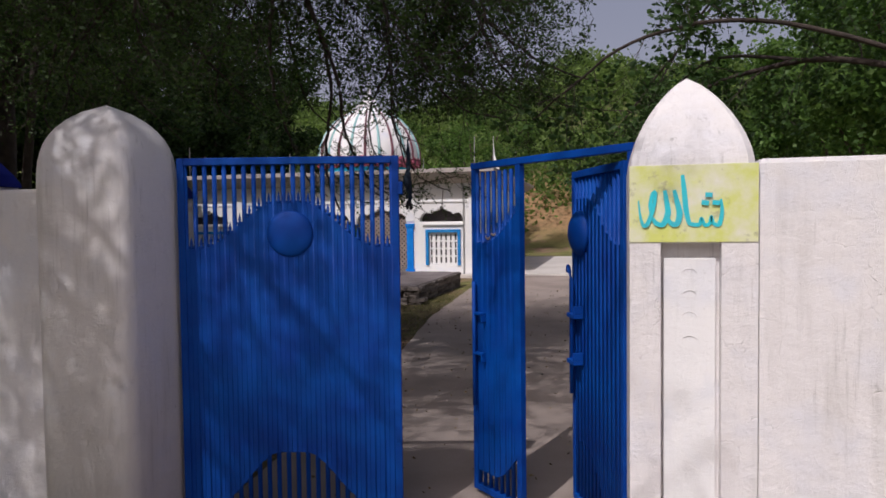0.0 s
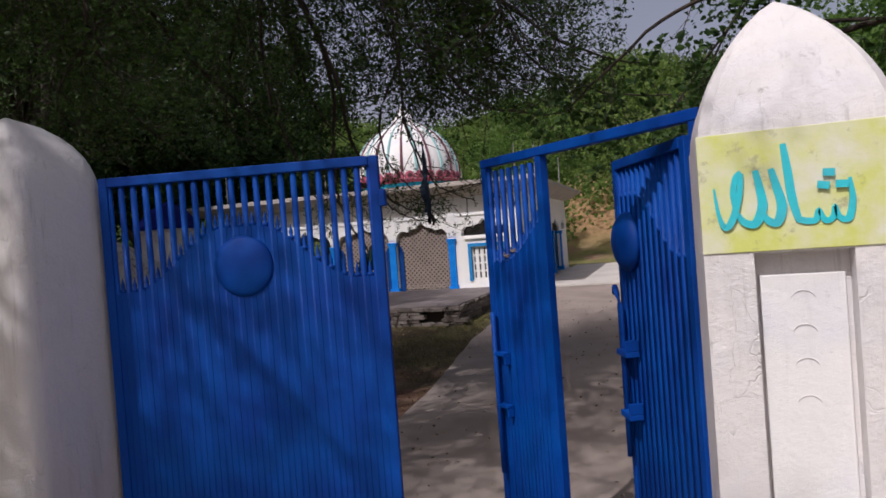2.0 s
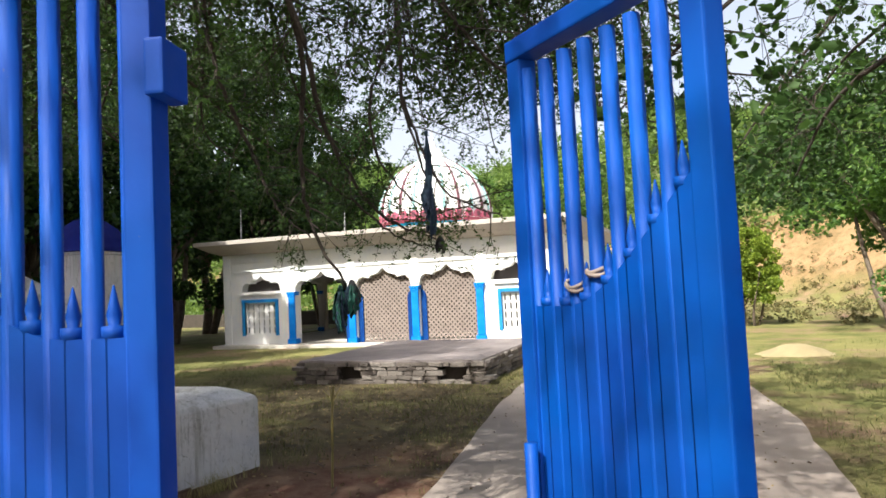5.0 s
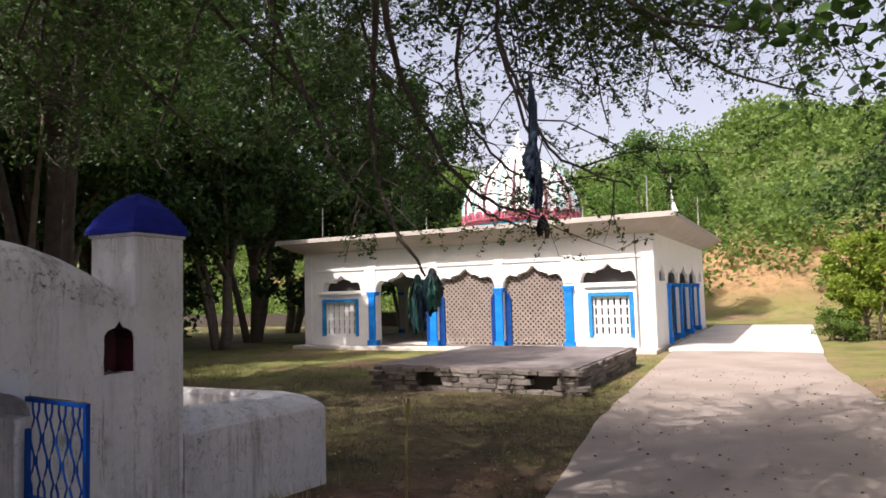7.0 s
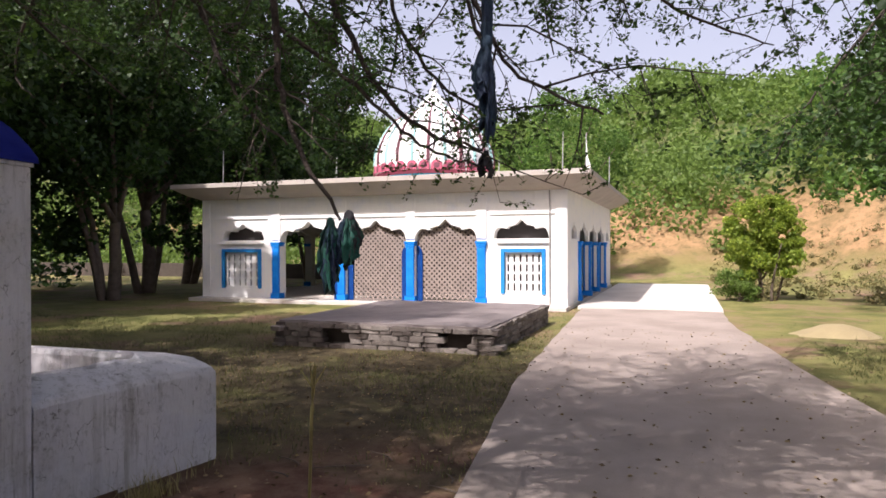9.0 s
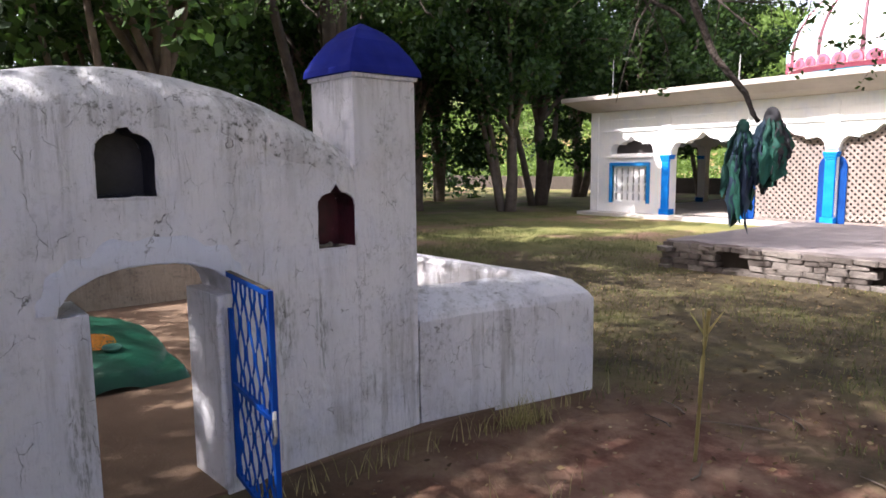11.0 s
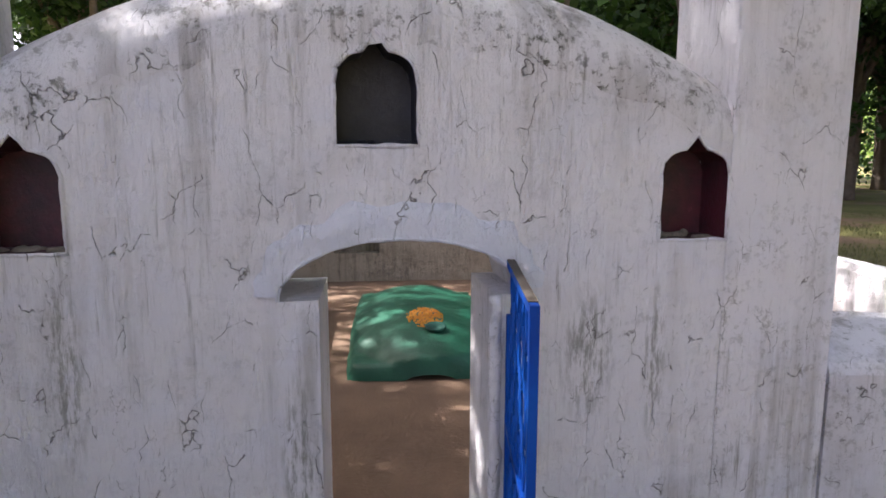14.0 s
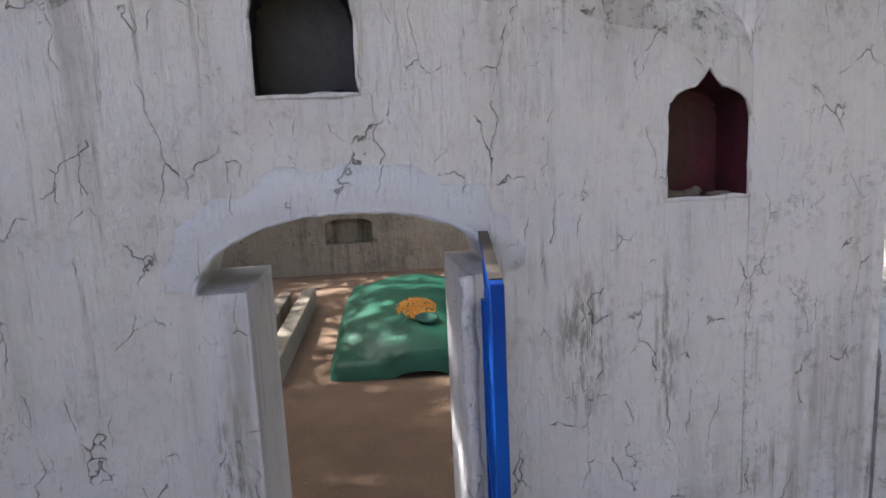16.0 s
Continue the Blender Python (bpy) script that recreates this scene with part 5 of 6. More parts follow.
thorn = limb_tree("thorn_tree", [
    ([TR, (-4.8, 3.3, 1.6), (-4.4, 3.7, 3.2), (-4.0, 4.4, 4.6)], 0.3, 0.16, 1.0),
    ([(-4.0, 4.4, 4.6), (-3.4, 6.2, 5.4), (-2.6, 8.2, 5.7), (-1.5, 10.2, 5.5), (-0.3, 12.0, 5.1)], 0.13, 0.02, 0.15),
    ([(-4.0, 4.4, 4.6), (-4.6, 7.0, 5.9), (-5.0, 9.8, 6.2), (-4.6, 12.5, 5.8)], 0.12, 0.02, 0.2),
    ([(-4.4, 3.7, 3.2), (-3.4, 2.6, 4.6), (-2.2, 1.2, 5.2), (-0.6, 0.4, 5.2)], 0.11, 0.02, 0.3),
    ([(-3.0, 7.2, 5.6), (-2.2, 7.6, 4.6), (-1.9, 8.1, 3.4), (-2.05, 8.35, 2.55), (-2.0, 8.4, 2.1), (-1.82, 8.5, 1.72)], 0.026, 0.009, 0.3, hang),
    ([(-2.6, 8.2, 5.7), (-1.6, 8.6, 4.6), (-1.35, 8.5, 3.5), (-1.3, 8.4, 2.9), (-1.1, 8.3, 2.3)], 0.025, 0.007, 0.35, hang),
    ([(-2.2, 7.6, 4.6), (-1.7, 7.8, 3.3), (-1.75, 8.2, 2.7), (-1.6, 8.6, 2.2), (-1.3, 8.9, 2.05)], 0.025, 0.006, 0.35, hang),
    ([(-1.5, 10.2, 5.5), (-0.6, 9.4, 4.3), (0.2, 9.4, 3.6), (1.0, 9.9, 3.4)], 0.03, 0.006, 0.2),
    ([(-2.2, 7.6, 4.6), (-2.5, 8.0, 3.4), (-2.5, 8.4, 2.75), (-2.35, 8.5, 2.3), (-2.15, 8.6, 2.08)], 0.022, 0.006, 0.4, hang),
    ([(-1.3, 8.4, 2.9), (-1.15, 8.4, 2.5), (-1.0, 8.4, 2.25), (-0.7, 8.5, 2.1)], 0.012, 0.005, 0.15, hang),
    ([(-2.05, 8.35, 2.55), (-1.75, 8.5, 2.3), (-1.5, 8.6, 2.05), (-1.25, 8.7, 1.95)], 0.012, 0.005, 0.15, hang),
    ([(-1.35, 8.5, 3.5), (-1.65, 8.6, 2.9), (-1.5, 8.7, 2.4), (-1.15, 8.8, 2.15)], 0.015, 0.005, 0.3, hang),
    ([(-1.6, 8.6, 4.6), (-0.9, 8.7, 3.3), (-0.4, 8.9, 2.95), (0.3, 9.2, 2.9)], 0.018, 0.005, 0.35, hang),
    ([(-0.6, 9.4, 4.3), (-0.2, 9.3, 3.5), (0.5, 9.4, 3.1), (1.2, 9.8, 3.05)], 0.018, 0.005, 0.3, hang),
    ([(-1.5, 10.2, 5.5), (-1.2, 11.0, 4.2), (-0.6, 11.6, 3.6), (0.3, 12.2, 3.3)], 0.03, 0.006, 0.2),
    ([(-3.4, 6.2, 5.4), (-4.0, 8.0, 4.6), (-4.2, 9.6, 3.9), (-4.0, 11.0, 3.3)], 0.04, 0.008, 0.2),
    ([(-4.6, 7.0, 5.9), (-5.8, 8.6, 4.9), (-6.2, 10.2, 4.0), (-6.0, 11.5, 3.2)], 0.04, 0.008, 0.2),
    ([(-3.4, 6.2, 5.4), (-2.4, 6.0, 6.0), (-1.0, 6.6, 6.0), (0.4, 7.6, 5.6)], 0.05, 0.008, 0.2),
    ([(-3.4, 2.6, 4.6), (-3.6, 0.8, 5.0), (-3.4, -0.8, 4.9)], 0.05, 0.01, 0.1),
] + SPRAYS, 2, 17, 0.052, 0.04, LEAF_FINE, BARK, "thorny tree with fine leaves and drooping dark branches", 11, 0.95, 0.2, 0.2, 0.45,
    keep=aloft, gaps=0.9)
# broad-leaved tree behind the wall on the sunny side
limb_tree("broadleaf_tree", [
    ([(5.0, 9.3, 0.0), (4.9, 9.2, 1.5), (4.6, 9.0, 3.0), (4.0, 9.2, 4.6)], 0.2, 0.09, 1.0),
    ([(4.6, 9.0, 3.0), (2.6, 8.8, 3.7), (1.3, 8.6, 3.6), (0.5, 8.6, 3.1), (0.0, 8.7, 2.7)], 0.03, 0.006, 0.25),
    ([(4.0, 9.2, 4.6), (3.0, 9.8, 5.4), (2.2, 10.4, 5.4), (1.6, 11.2, 4.8)], 0.03, 0.008, 0.3),
    ([(4.6, 9.0, 3.0), (3.2, 10.2, 3.6), (1.9, 11.4, 3.4), (1.4, 12.2, 2.6)], 0.05, 0.008, 0.2),
    ([(4.0, 9.2, 4.6), (3.6, 10.6, 5.6), (3.2, 12.2, 5.8)], 0.06, 0.01, 0.2),
    ([(4.0, 9.2, 4.6), (4.6, 9.0, 5.4), (5.4, 9.2, 5.2), (6.4, 9.6, 4.4)], 0.06, 0.01, 0.2),
    ([(4.6, 9.0, 3.0), (4.9, 9.6, 3.8), (5.4, 10.6, 3.6), (6.0, 11.4, 2.8)], 0.05, 0.01, 0.15),
    ([(4.0, 9.2, 4.6), (3.2, 8.4, 5.8), (3.2, 8.0, 6.6)], 0.05, 0.01, 0.15),
    ([(4.6, 9.0, 3.0), (4.4, 8.0, 3.2), (4.2, 7.4, 2.8)], 0.04, 0.01, 0.1),
    ([(3.2, 12.2, 5.8), (2.4, 13.4, 5.0), (1.5, 14.4, 4.0), (0.9, 14.8, 3.2), (0.6, 15.0, 2.6)], 0.03, 0.006, 0.35),
    ([(3.2, 12.2, 5.8), (2.6, 13.6, 5.4), (1.9, 14.8, 4.4), (1.4, 15.6, 3.3), (1.2, 15.9, 2.7)], 0.03, 0.006, 0.35),
    ([(3.2, 10.2, 3.6), (2.4, 11.6, 4.0), (1.9, 13.0, 3.8), (1.5, 14.2, 3.1)], 0.03, 0.006, 0.3),
], 2, 13, 0.075, 0.05, LEAF_BROAD, BARK, "broad-leaved tree with hanging leafy sprays behind the wall", 23, 0.9, 0.15, 0.25, 0.62,
    keep=lambda p: p.z > (2.3 if p.y > 9.8 else 2.05) and not (p.x < 0.9 and p.y < 7.4) and p.x > -0.2 and not (p.x < 1.3 and p.z > 3.3))


def grove_tree(x, y, h, r, low, seed, name="grove_tree", mat=LEAF_SHADED, count=15000, size=0.2, label="tall shady tree with a dense crown darkened for shade", bark=PALE_BARK):
    """A forked trunk and a crown of leaf clumps with gaps."""
    rng = random.Random(seed)
    ob = thing(name, Matrix.Translation((x, y, land(x, y) - 0.05)), label, "tree", "grove trees" if name == "grove_tree" else "")
    bm = bmesh.new()
    fork = Vector((rng.uniform(-0.3, 0.3), rng.uniform(-0.3, 0.3), max(low * 0.9, h * 0.2)))
    tr = h * 0.011 + 0.03
    tube(bm, curve_points([(0, 0, -0.1), fork * 0.5 + Vector((rng.uniform(-0.15, 0.15), 0, 0)), fork], 4, 0.02, rng), [tr * (1.25 - 0.35 * i / 8) for i in range(9)], 8)
    for k in range(2 if r > 1 else 0):
        b = rng.uniform(0, math.tau)
        foot = Vector((0.28 * math.cos(b), 0.28 * math.sin(b), -0.1))
        tip = Vector((r * 0.5 * math.cos(b), r * 0.5 * math.sin(b), low + (h - low) * 0.4))
        line = curve_points([foot, foot.lerp(tip, 0.4) + Vector((rng.uniform(-0.2, 0.2), rng.uniform(-0.2, 0.2), 0.1)), tip], 4, 0.02, rng)
        tube(bm, line, [tr * 0.8 * (1 - 0.7 * i / (len(line) - 1)) for i in range(len(line))], 6)
    clumps = []
    for k in range(9):
        a = k * 2.4 + rng.uniform(-0.4, 0.4)
        rr = r * rng.uniform(0.35, 0.95)
        tip = Vector((rr * math.cos(a), rr * math.sin(a), low + (h - low) * rng.uniform(0.25, 0.95)))
        mid = fork.lerp(tip, 0.5) + Vector((0, 0, 0.12 * h * rng.random()))
        line = curve_points([fork, mid, tip], 4, 0.04, rng)
        tube(bm, line, [tr * 0.6 * (1 - 0.8 * i / (len(line) - 1)) for i in range(len(line))], 5)
        for q in line[3:]:
            clumps.append((q, r * rng.uniform(0.18, 0.34)))
    for k in range(26):
        a, e = rng.uniform(0, math.tau), rng.random()
        z = low + (h - low) * e
        wide = r * math.sqrt(max(0.05, 1 - (2 * e - 0.85) ** 2)) * rng.uniform(0.6, 1.05)
        clumps.append((Vector((wide * math.cos(a), wide * math.sin(a), z)), r * rng.uniform(0.14, 0.3)))
    part("trunk", bm, bark, ob, "forked trunk", smooth=True)
    nrng = np.random.default_rng(seed)
    each = count // len(clumps)
    pts = []
    for c, cr in clumps:
        v = nrng.normal(size=(each, 3))
        v /= np.linalg.norm(v, axis=1, keepdims=True)
        v *= cr * nrng.uniform(0.3, 1.0, size=(each, 1)) ** 0.5 * np.array((1, 1, 0.75))
        pts.append(v + np.array(c))
    pts = np.concatenate(pts)
    pts = pts[pts[:, 2] > low * 0.7]
    co = new("crown", leaf_mesh("crown", pts, size, mat, 0.2, seed, 0.6, 0.1))
    co.parent = ob
    return ob


for i, (x, y, h, r, low) in enumerate([
    (-16.5, 29.0, 10.0, 3.6, 2.0), (-18.5, 25.0, 11.5, 4.2, 1.7), (-19.5, 20.0, 11.0, 4.0, 1.8), (-20.5, 15.5, 11.5, 4.4, 1.6), (-19.0, 10.5, 11.0, 4.2, 1.6),
    (-18.0, 5.5, 11.0, 4.2, 1.6), (-17.5, 0.5, 10.5, 4.0, 1.8), (-23.5, 24.0, 12.0, 4.4, 2.0), (-21.5, 30.5, 11.0, 4.2, 2.2), (-17.5, 34.5, 9.5, 3.6, 2.4),
    # (-11.5, 9.5) and (-9.2, 0.6) are added to shade the lawn and yard
    (-11.5, 9.5, 9.0, 3.6, 3.0), (-9.2, 0.6, 8.5, 4.4, 3.6), (-17.0, 22.0, 9.5, 3.4, 2.0), (-16.0, 15.0, 9.0, 3.4, 2.2), (-22.0, 12.0, 11.0, 4.0, 1.4), (-22.0, 20.5, 11.0, 4.2, 1.4), (-21.0, 2.0, 11.0, 4.2, 1.4), (-19.5, 33.0, 10.5, 3.8, 1.6), (-24.5, 8.0, 12.0, 4.5, 1.6), (-25.0, 17.0, 12.5, 4.6, 1.6)]):
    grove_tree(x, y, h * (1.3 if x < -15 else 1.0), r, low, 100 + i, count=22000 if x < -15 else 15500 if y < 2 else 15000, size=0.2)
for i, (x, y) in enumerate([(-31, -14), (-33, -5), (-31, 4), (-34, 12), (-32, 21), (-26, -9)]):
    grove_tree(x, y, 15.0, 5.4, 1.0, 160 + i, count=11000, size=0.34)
# tree added here to cast shade on the stone platform
grove_tree(-9.4, 11.4, 10.5, 3.6, 4.5, 140, mat=LEAF_MID, count=26000, size=0.13, label="tall fine-leaved tree added behind the enclosure for shade", bark=BARK)
for i, (x, y, h, r, low) in enumerate([(-12.0, 37.5, 8.5, 3.0, 1.6), (-6.0, 38.5, 9.0, 3.2, 1.4), (5.2, 24.5, 8.0, 2.6, 1.2), (7.5, 20.0, 8.5, 3.0, 1.0), (8.5, 29.0, 9.0, 3.2, 1.0), (6.8, 14.5, 7.5, 2.6, 1.4), (11.5, 10.5, 8.0, 3.0, 1.2)]):
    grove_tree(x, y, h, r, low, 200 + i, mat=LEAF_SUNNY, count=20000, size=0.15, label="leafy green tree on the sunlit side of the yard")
bush = grove_tree(1.75, 27.8, 3.2, 1.15, 0.75, 301, "round_bush", LEAF_BUSH, 20000, 0.1, "round yellow-green bush on a short trunk", PALE_BARK)

SAND = plain("pale_builders_sand", (0.3, 0.24, 0.13), (0.25, 0.2, 0.11), 2.0, 0.95, 0.7, 0.02, 30.0)
bm = bmesh.new()
rings = [[bm.verts.new((0.85 * q * math.cos(a) * (1 + 0.14 * noise.noise((2 * math.cos(a), 2 * math.sin(a), 1))), 0.75 * q * math.sin(a), -0.04 + 0.24 * (1 - q * q) ** 1.5 + 0.03 * noise.noise((3 * q * math.cos(a), 3 * q * math.sin(a), 5)))) for a in np.linspace(0, math.tau, 33)[:-1]] for q in np.linspace(1, 0.04, 12)]
for inner, outer in zip(rings[1:], rings):
    for k in range(32):
        bm.faces.new((outer[k], outer[(k + 1) % 32], inner[(k + 1) % 32], inner[k]))
bm.faces.new(rings[-1])
heap = part("sand_heap", bm, SAND, smooth=True)
heap.matrix_world = pose(2.15, 19.6, land(2.15, 19.6))
tagged(heap, "low pale heap of sand on the grass beside the drive", "sand heap")
low_shrub = grove_tree(0.95, 27.3, 0.95, 0.7, 0.05, 302, "low_shrub", LEAF_HILL, 5000, 0.07, "low dry grey-green shrub beside the paved apron", PALE_BARK)

# scrub woods on the hill, joined as they cannot be counted
rng = np.random.default_rng(8)
pts, sizes = [], []
for k in range(5200):
    x = rng.uniform(-95, 75)
    y = 38 + 112 * rng.random() ** 1.2
    if -22 < x < 14 and y < 44:
        continue
    if 0 < x < 14 and y < 48 and rng.random() < 0.6:
        continue
    if y < 62 and x < -14 and rng.random() < 0.75:
        continue
    r = rng.uniform(0.8, 2.2) * (1 + (y - 38) / 120)
    h = land(x, y) + r * 0.55
    m, size = (150, 0.3) if y < 60 else (72, 0.46) if y < 90 else (42, 0.72)
    v = rng.normal(size=(m, 3))
    v /= np.linalg.norm(v, axis=1, keepdims=True)
    v *= r * rng.uniform(0.5, 1.05, size=(m, 1)) * np.array((1, 1, 0.9))
    pts.append(v + np.array((x, y, h)))
    sizes.append(np.full((m, 1), size))
pts = np.concatenate(pts)
woods = new("hill_scrub", leaf_mesh("hill_scrub", pts, np.concatenate(sizes), LEAF_HILL, 0.2, 9, 0.7))
tagged(woods, "dense green scrub woods covering the hillside", "woods", kind="stuff")
dt = []
for k in range(420):  # dry tufts and small shrubs on the sandy bank
    x, y = rng.uniform(0.8, 20), rng.uniform(27, 47)
    r = rng.uniform(0.12, 0.5)
    v = rng.normal(size=(46, 3))
    v /= np.linalg.norm(v, axis=1, keepdims=True)
    dt.append(v * r * rng.uniform(0.3, 1.05, size=(46, 1)) * np.array((1, 1, 0.8)) + np.array((x, y, land(x, y) + r * 0.4)))
tufts = new("bank_scrub", leaf_mesh("bank_scrub", np.concatenate(dt), 0.14, leafy("dry_scrub_leaves", (0.07, 0.075, 0.025), (0.24, 0.2, 0.09), 0.3), 0.2, 19, 0.4))
tagged(tufts, "dry tufts and low scrub on the sandy bank", "scrub", kind="stuff")
ut = []
for k in range(150):  # dark undergrowth behind the grove
    x, y = rng.uniform(-34, -24), rng.uniform(-4, 27)
    r = rng.uniform(0.9, 1.8)
    v = rng.normal(size=(260, 3))
    v /= np.linalg.norm(v, axis=1, keepdims=True)
    ut.append(v * r * rng.uniform(0.4, 1.05, size=(260, 1)) * np.array((1, 1, 1.1)) + np.array((x, y, r * 0.8)))
under = new("undergrowth", leaf_mesh("undergrowth", np.concatenate(ut), 0.26, LEAF_SHADED, 0.2, 12, 0.7))
tagged(under, "tangled undergrowth behind the grove trees, darkened for shade", "undergrowth", kind="stuff")
far_wall = part("wall_north_west", boxed((-40, -15.2, 36.0, 36.4, -0.3, 0.75)), MORTAR)
tagged(far_wall, "low dark stone boundary wall under the trees", "wall", kind="structure")


# ---- cloths tied in the thorn tree ----
def rag(name, top, length, width, materials, label, seed, flaps=7, spread=1.0):
    """A knot and crumpled cloth flaps hanging from it, each with thickness and a ragged hem."""
    r2 = random.Random(seed)
    ob = thing(name, Matrix.Translation(top), label, "cloth", "tied cloths")
    bm = bmesh.new()
    bmesh.ops.create_icosphere(bm, subdivisions=2, radius=width * 0.42, matrix=Matrix.Translation((0, 0, -width * 0.3)) @ Matrix.Diagonal((1, 0.8, 1.3, 1)))
    for v in bm.verts:
        v.co *= 1 + 0.3 * noise.noise(v.co * 40)
    part("knot", bm, materials[0], ob, smooth=True)
    for k in range(flaps):
        bm = bmesh.new()
        a = k * 2.4 + r2.uniform(-0.4, 0.4)
        ln, wd = length * r2.uniform(0.45, 1.0), width * r2.uniform(0.9, 1.6)
        tilt = r2.uniform(-0.5, 0.5)
        away = Vector((math.cos(a), math.sin(a), 0))
        along = Vector((-math.sin(a + tilt), math.cos(a + tilt), 0))
        rows, cols = 12, 7
        hem = [r2.uniform(-0.16, 0.16) * ln for _ in range(cols)]
        prev = None
        for i in range(rows):
            t = i / (rows - 1)
            w = wd * (0.25 + 0.75 * math.sin(min(1.0, t * 1.6) * math.pi / 2)) * (1 - 0.12 * t * t)
            out = spread * width * (0.15 + 0.5 * math.sin(t * 2.4))
            row = []
            for q in range(cols):
                c = q / (cols - 1) - 0.5
                p = away * out + along * c * w + Vector((0, 0, -ln * t - (hem[q] * t ** 3) - 0.15 * ln * abs(c)))
                crumple = noise.noise_vector(p * (2.2 / width) + Vector((k * 3.1, seed, 0)))
                row.append(p + crumple * width * 0.3 * min(1.0, t * 3) + away * (0.16 * w * math.sin(q * 2.1 + k + 3 * t)))
            front = [bm.verts.new(p) for p in row]
            back = [bm.verts.new(p - away * 0.003) for p in row]
            ring = front + back[::-1]
            if prev:
                for q in range(2 * cols):
                    bm.faces.new((prev[q], prev[(q + 1) % (2 * cols)], ring[(q + 1) % (2 * cols)], ring[q]))
            else:
                bm.faces.new(ring)
            prev = ring
        bm.faces.new(prev[::-1])
        part("flap", bm, materials[k % len(materials)], ob, smooth=True)
    return ob


GREY_CLOTH = plain("weathered_grey_cloth", (0.05, 0.045, 0.05), (0.025, 0.025, 0.03), 9.0, 0.85)
rag("hanging_cloth", (-1.09, 8.25, 2.64), 0.36, 0.03, [DARK_CLOTH], "twisted dark cloth strip tied to a branch", 1, 5, 0.4)
rag("hanging_cloth", (-1.09, 8.25, 2.36), 0.34, 0.055, [DARK_CLOTH], "dark blue cloth hanging from a branch", 2, 7, 0.6)
rag("hanging_cloth", (-1.78, 8.5, 1.75), 0.22, 0.06, [GREY_CLOTH, DARK_CLOTH, FADED_GREEN], "bundled dark cloths tied to a low branch", 3, 9)
rag("hanging_cloth", (-1.86, 8.48, 1.72), 0.31, 0.05, [FADED_GREEN, FADED_GREEN, DARK_CLOTH], "faded green cloth bundled on a low branch", 4, 9)
rag("hanging_cloth", (-1.28, 8.9, 2.04), 0.12, 0.04, [GREY_CLOTH], "small dark rag tied to a twig", 6, 5)

# ---- dry stalks and grass ----
bm = bmesh.new()
tube(bm, curve_points([(-2.66, 9.63, 0.0), (-2.6, 9.55, 0.3), (-2.5, 9.4, 0.65), (-2.42, 9.3, 0.92)], 4), 0.011, 5)
for d in ((0.06, 0.05, 0.12), (-0.08, 0.0, 0.1), (0.02, -0.06, 0.14)):
    tube(bm, [(-2.46, 9.34, 0.78), (-2.46 + d[0], 9.34 + d[1], 0.78 + d[2])], [0.007, 0.003], 4)
tagged(part("dry_stalk", bm, STRAW), "tall dry forked weed stalk standing in bare earth", "weed")
rng = random.Random(4)


def blades(places, hmin, hmax, width):
    vs, fs = [], []
    for x, y, z in places:
        a, h = rng.uniform(0, math.tau), rng.uniform(hmin, hmax)
        dx, dy = math.cos(a), math.sin(a)
        lean = rng.uniform(0.1, 0.7) * h
        b = rng.uniform(0, math.tau)
        i = len(vs)
        vs += [(x - dx * width, y - dy * width, z), (x + dx * width, y + dy * width, z), (x + dx * width * 0.6 + lean * 0.4 * math.cos(b), y + dy * width * 0.6 + lean * 0.4 * math.sin(b), z + h * 0.6), (x - dx * width * 0.6 + lean * 0.4 * math.cos(b), y - dy * width * 0.6 + lean * 0.4 * math.sin(b), z + h * 0.6), (x + lean * math.cos(b), y + lean * math.sin(b), z + h)]
        fs += [(i, i + 1, i + 2, i + 3), (i + 3, i + 2, i + 4)]
    me = bpy.data.meshes.new("grass")
    me.from_pydata(vs, [], fs)
    return me


def drive_edge(y):
    return float(np.interp(y, (4.9, 10.1, 13.7, 23.2), (-1.38, -1.8, -2.3, -2.9)))


spots = []
while len(spots) < 40000:
    x, y = rng.uniform(-16, 8), rng.uniform(5, 40) if rng.random() < 0.4 else rng.uniform(7, 18)
    if drive_edge(y) - 0.02 < x < 1.5 or (PX0 - 0.05 < x < PX1 + 0.05 and PY0 - 0.05 < y < PY1 + 0.05) or (x > SX0 - 0.3 and x < 0.6 and y > 22.4 and y < 35) or (x < -3.7 and x > -9.4 and y < 10.5) or (y > 22.4 and x > -3):
        continue
    d = noise.noise((x * 0.8, y * 0.8, 2))
    if d + rng.uniform(-0.3, 0.3) < 0.0 or (Vector((x + 2.3, y - 8.6)).length < 1.7 and rng.random() < 0.93):
        continue
    spots.append((x, y, land(x, y) - 0.005))
gr = blades(spots, 0.025, 0.08, 0.004)
gr.materials.append(leafy("short_grass", (0.045, 0.06, 0.018), (0.17, 0.165, 0.06), 0.3))
tagged(new("short_grass", gr), "sparse short grass on the yard ground", "grass", kind="stuff")
spots = [(-3.62 + rng.gauss(0, 0.06), 9.3 + rng.gauss(0, 0.09), 0.0) for _ in range(160)] + [(-3.66 + rng.gauss(0, 0.03), rng.uniform(7.6, 10.2), 0.0) for _ in range(130)] + [(-2.6 + rng.gauss(0, 0.25), 8.3 + rng.gauss(0, 0.25), 0.0) for _ in range(60)]
tu = blades(spots, 0.06, 0.2, 0.003)
tu.materials.append(STRAW)
tagged(new("dry_tufts", tu), "dry straw tufts at the foot of the low wall", "grass", kind="stuff")

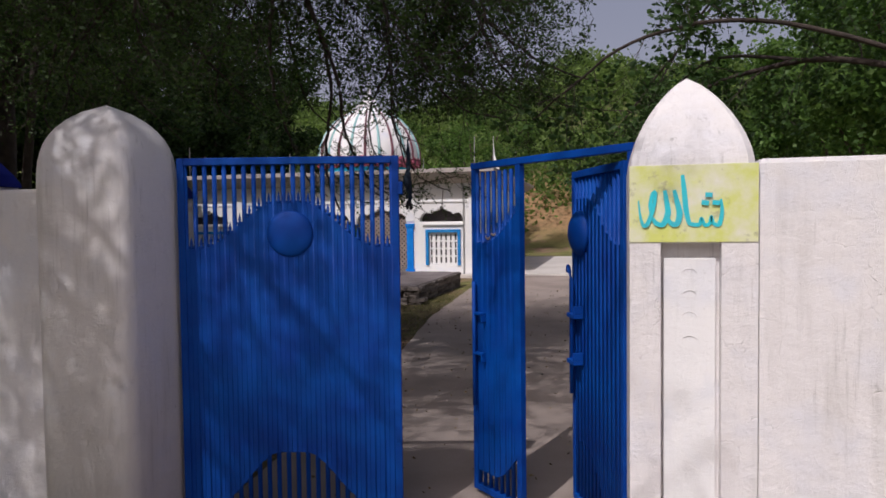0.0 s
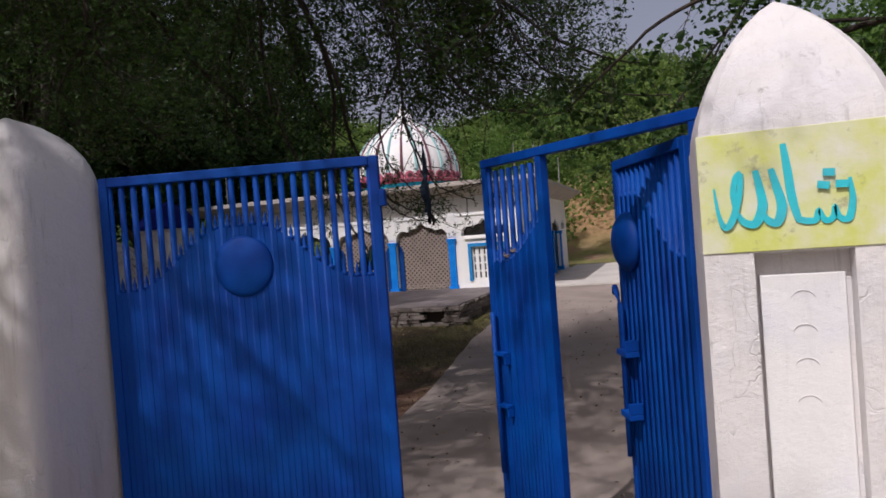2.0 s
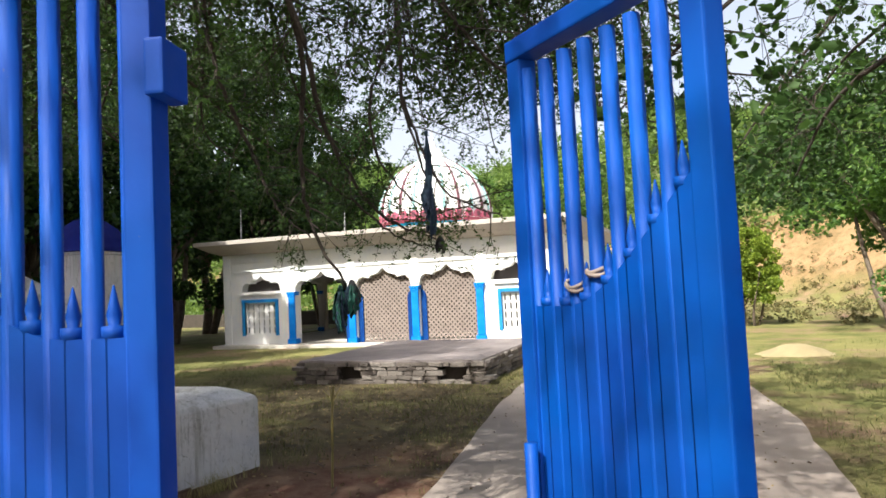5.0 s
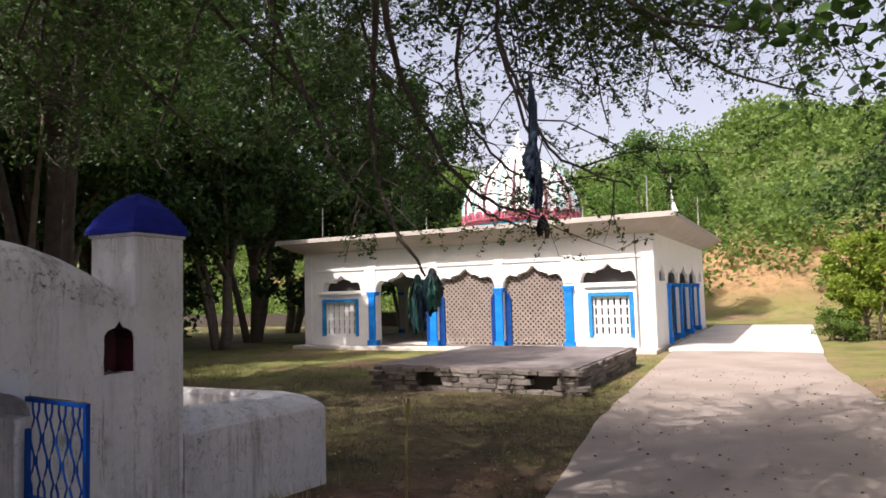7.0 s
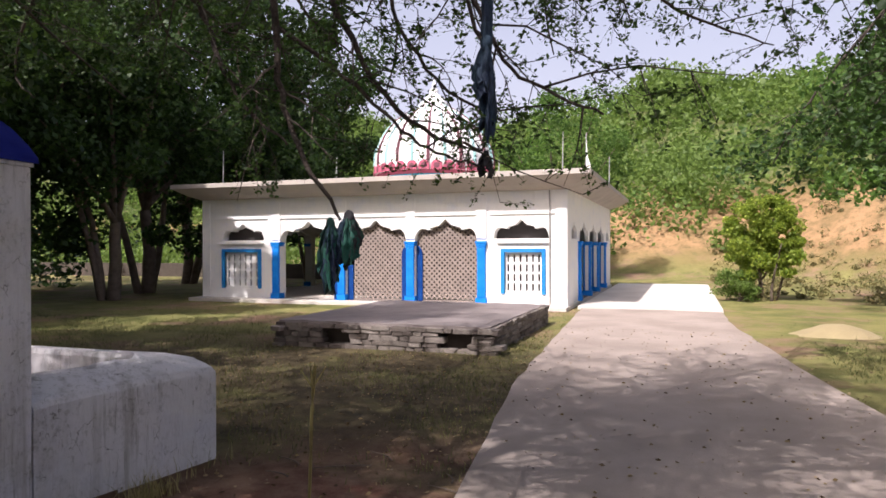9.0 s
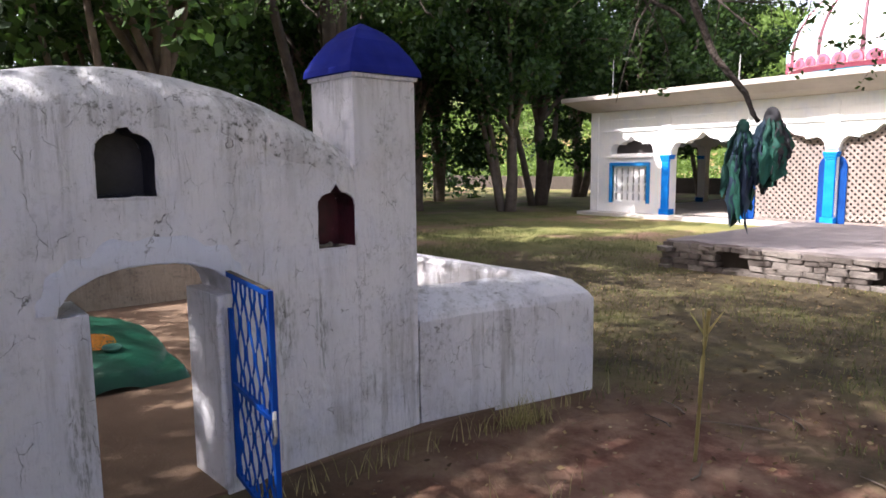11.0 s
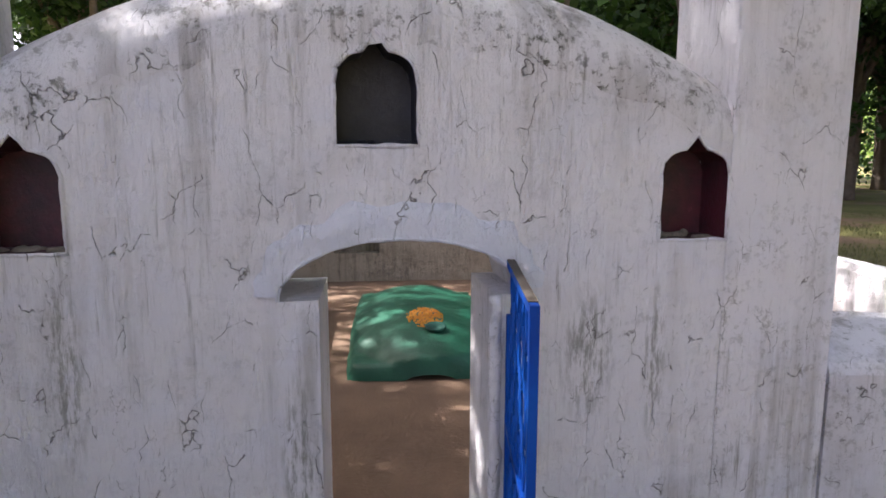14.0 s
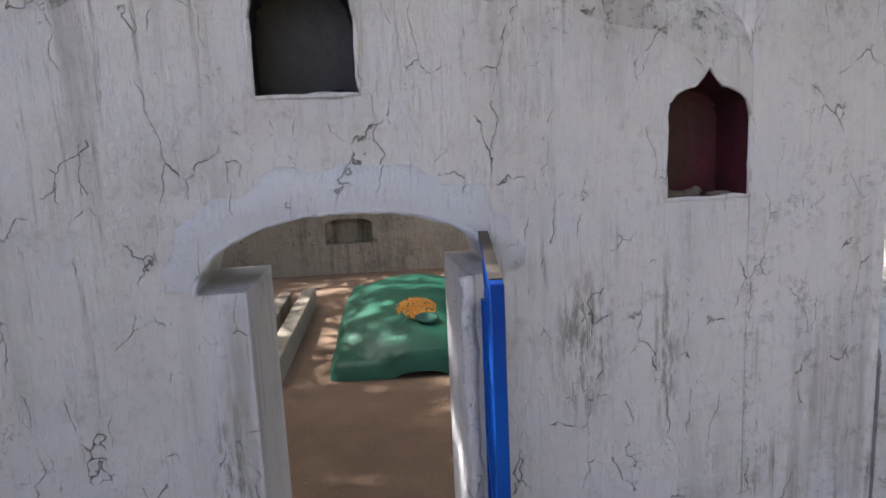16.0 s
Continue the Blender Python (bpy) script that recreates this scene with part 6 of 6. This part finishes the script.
rn = np.random.default_rng(31)
fx, fy = rn.uniform(-7, 2.2, 9000), rn.uniform(5.2, 19, 9000)
inside = ((fx < -3.6) & (fy < 10.5)) | ((fx > PX0 - 0.1) & (fx < PX1 + 0.1) & (fy > PY0 - 0.1))
fall = np.stack([fx, fy, np.full(9000, 0.05)], axis=1)[~inside]
fall[:, 2] = [0.012 + land(x, y) + (0.035 if drive_edge(y) < x < 1.2 else 0.0) for x, y, _ in fall]
keep_leaf = (rn.uniform(size=len(fall)) < 0.25) | (fall[:, 0] < np.array([drive_edge(y) for y in fall[:, 1]]))
fl = leaf_mesh("fallen_leaves", fall[keep_leaf], 0.035, leafy("fallen_leaf_litter", (0.06, 0.035, 0.02), (0.3, 0.22, 0.11), 0.1), 0.9, 32, 0.5)
tagged(new("fallen_leaves", fl), "dry fallen leaves and bits scattered on the earth", "leaf litter", kind="stuff")
for k in range(9):
    a, x, y = rng.uniform(0, math.tau), rng.uniform(-3.2, -1.6), rng.uniform(8.0, 10.5)
    bm = bmesh.new()
    ln = rng.uniform(0.15, 0.45)
    tube(bm, [(x + ln * t * math.cos(a) + 0.02 * math.sin(t * 5), y + ln * t * math.sin(a), 0.012 + 0.01 * math.sin(t * 3)) for t in (0, 0.3, 0.6, 1)], [0.006, 0.006, 0.005, 0.003], 5)
    tagged(part("dry_twig", bm, PALE_BARK), "dry fallen twig lying on bare earth", "twig", "fallen twigs")

# ---- stones of the platform sides ----
stone_meshes = []
for k in range(10):
    r2 = random.Random(40 + k)
    bm = bmesh.new()
    bmesh.ops.create_cube(bm, size=1.0)
    for v in bm.verts:
        v.co += Vector((r2.uniform(-0.08, 0.08), r2.uniform(-0.08, 0.08), r2.uniform(-0.1, 0.1)))
    bmesh.ops.bevel(bm, geom=list(bm.edges), offset=0.09, segments=1, affect="EDGES")
    me = mesh_of(bm, "stone")
    me.materials.append(STONE)
    stone_meshes.append(me)
r3 = random.Random(77)

HOLLOWS = (-5.6, -3.66)


def course(a, b, inward):
    a, b = Vector(a), Vector(b)
    d = (b - a).normalized()
    ang = math.degrees(math.atan2(d.y, d.x))
    z = -0.12
    while z < PZ - 0.07:
        hgt = r3.uniform(0.06, 0.105)
        s = r3.uniform(-0.1, 0.0)
        while s < (b - a).length - 0.03:
            ln = r3.uniform(0.13, 0.34)
            c = a + d * (s + ln / 2)
            s += ln
            if inward == (0, 1) and -0.02 < z < 0.25 and any(abs(c.x - h) < 0.2 for h in HOLLOWS):
                continue  # dark hollows where stones have fallen out
            ob = new("stone", r3.choice(stone_meshes))
            ob.parent = platform
            ob.matrix_local = pose(c.x + inward[0] * 0.05, c.y + inward[1] * 0.05, min(z + hgt / 2, PZ - 0.06), r3.uniform(-3, 3), r3.uniform(-3, 3), ang + r3.uniform(-3, 3)) @ Matrix.Diagonal((ln * 0.97, r3.uniform(0.18, 0.24), hgt * 0.96, 1))
        z += hgt


course((PX0, PY0, 0), (PX1, PY0, 0), (0, 1))
course((PX1, PY0, 0), (PX1, PY1, 0), (-1, 0))
course((PX0, PY1, 0), (PX0, PY0, 0), (1, 0))
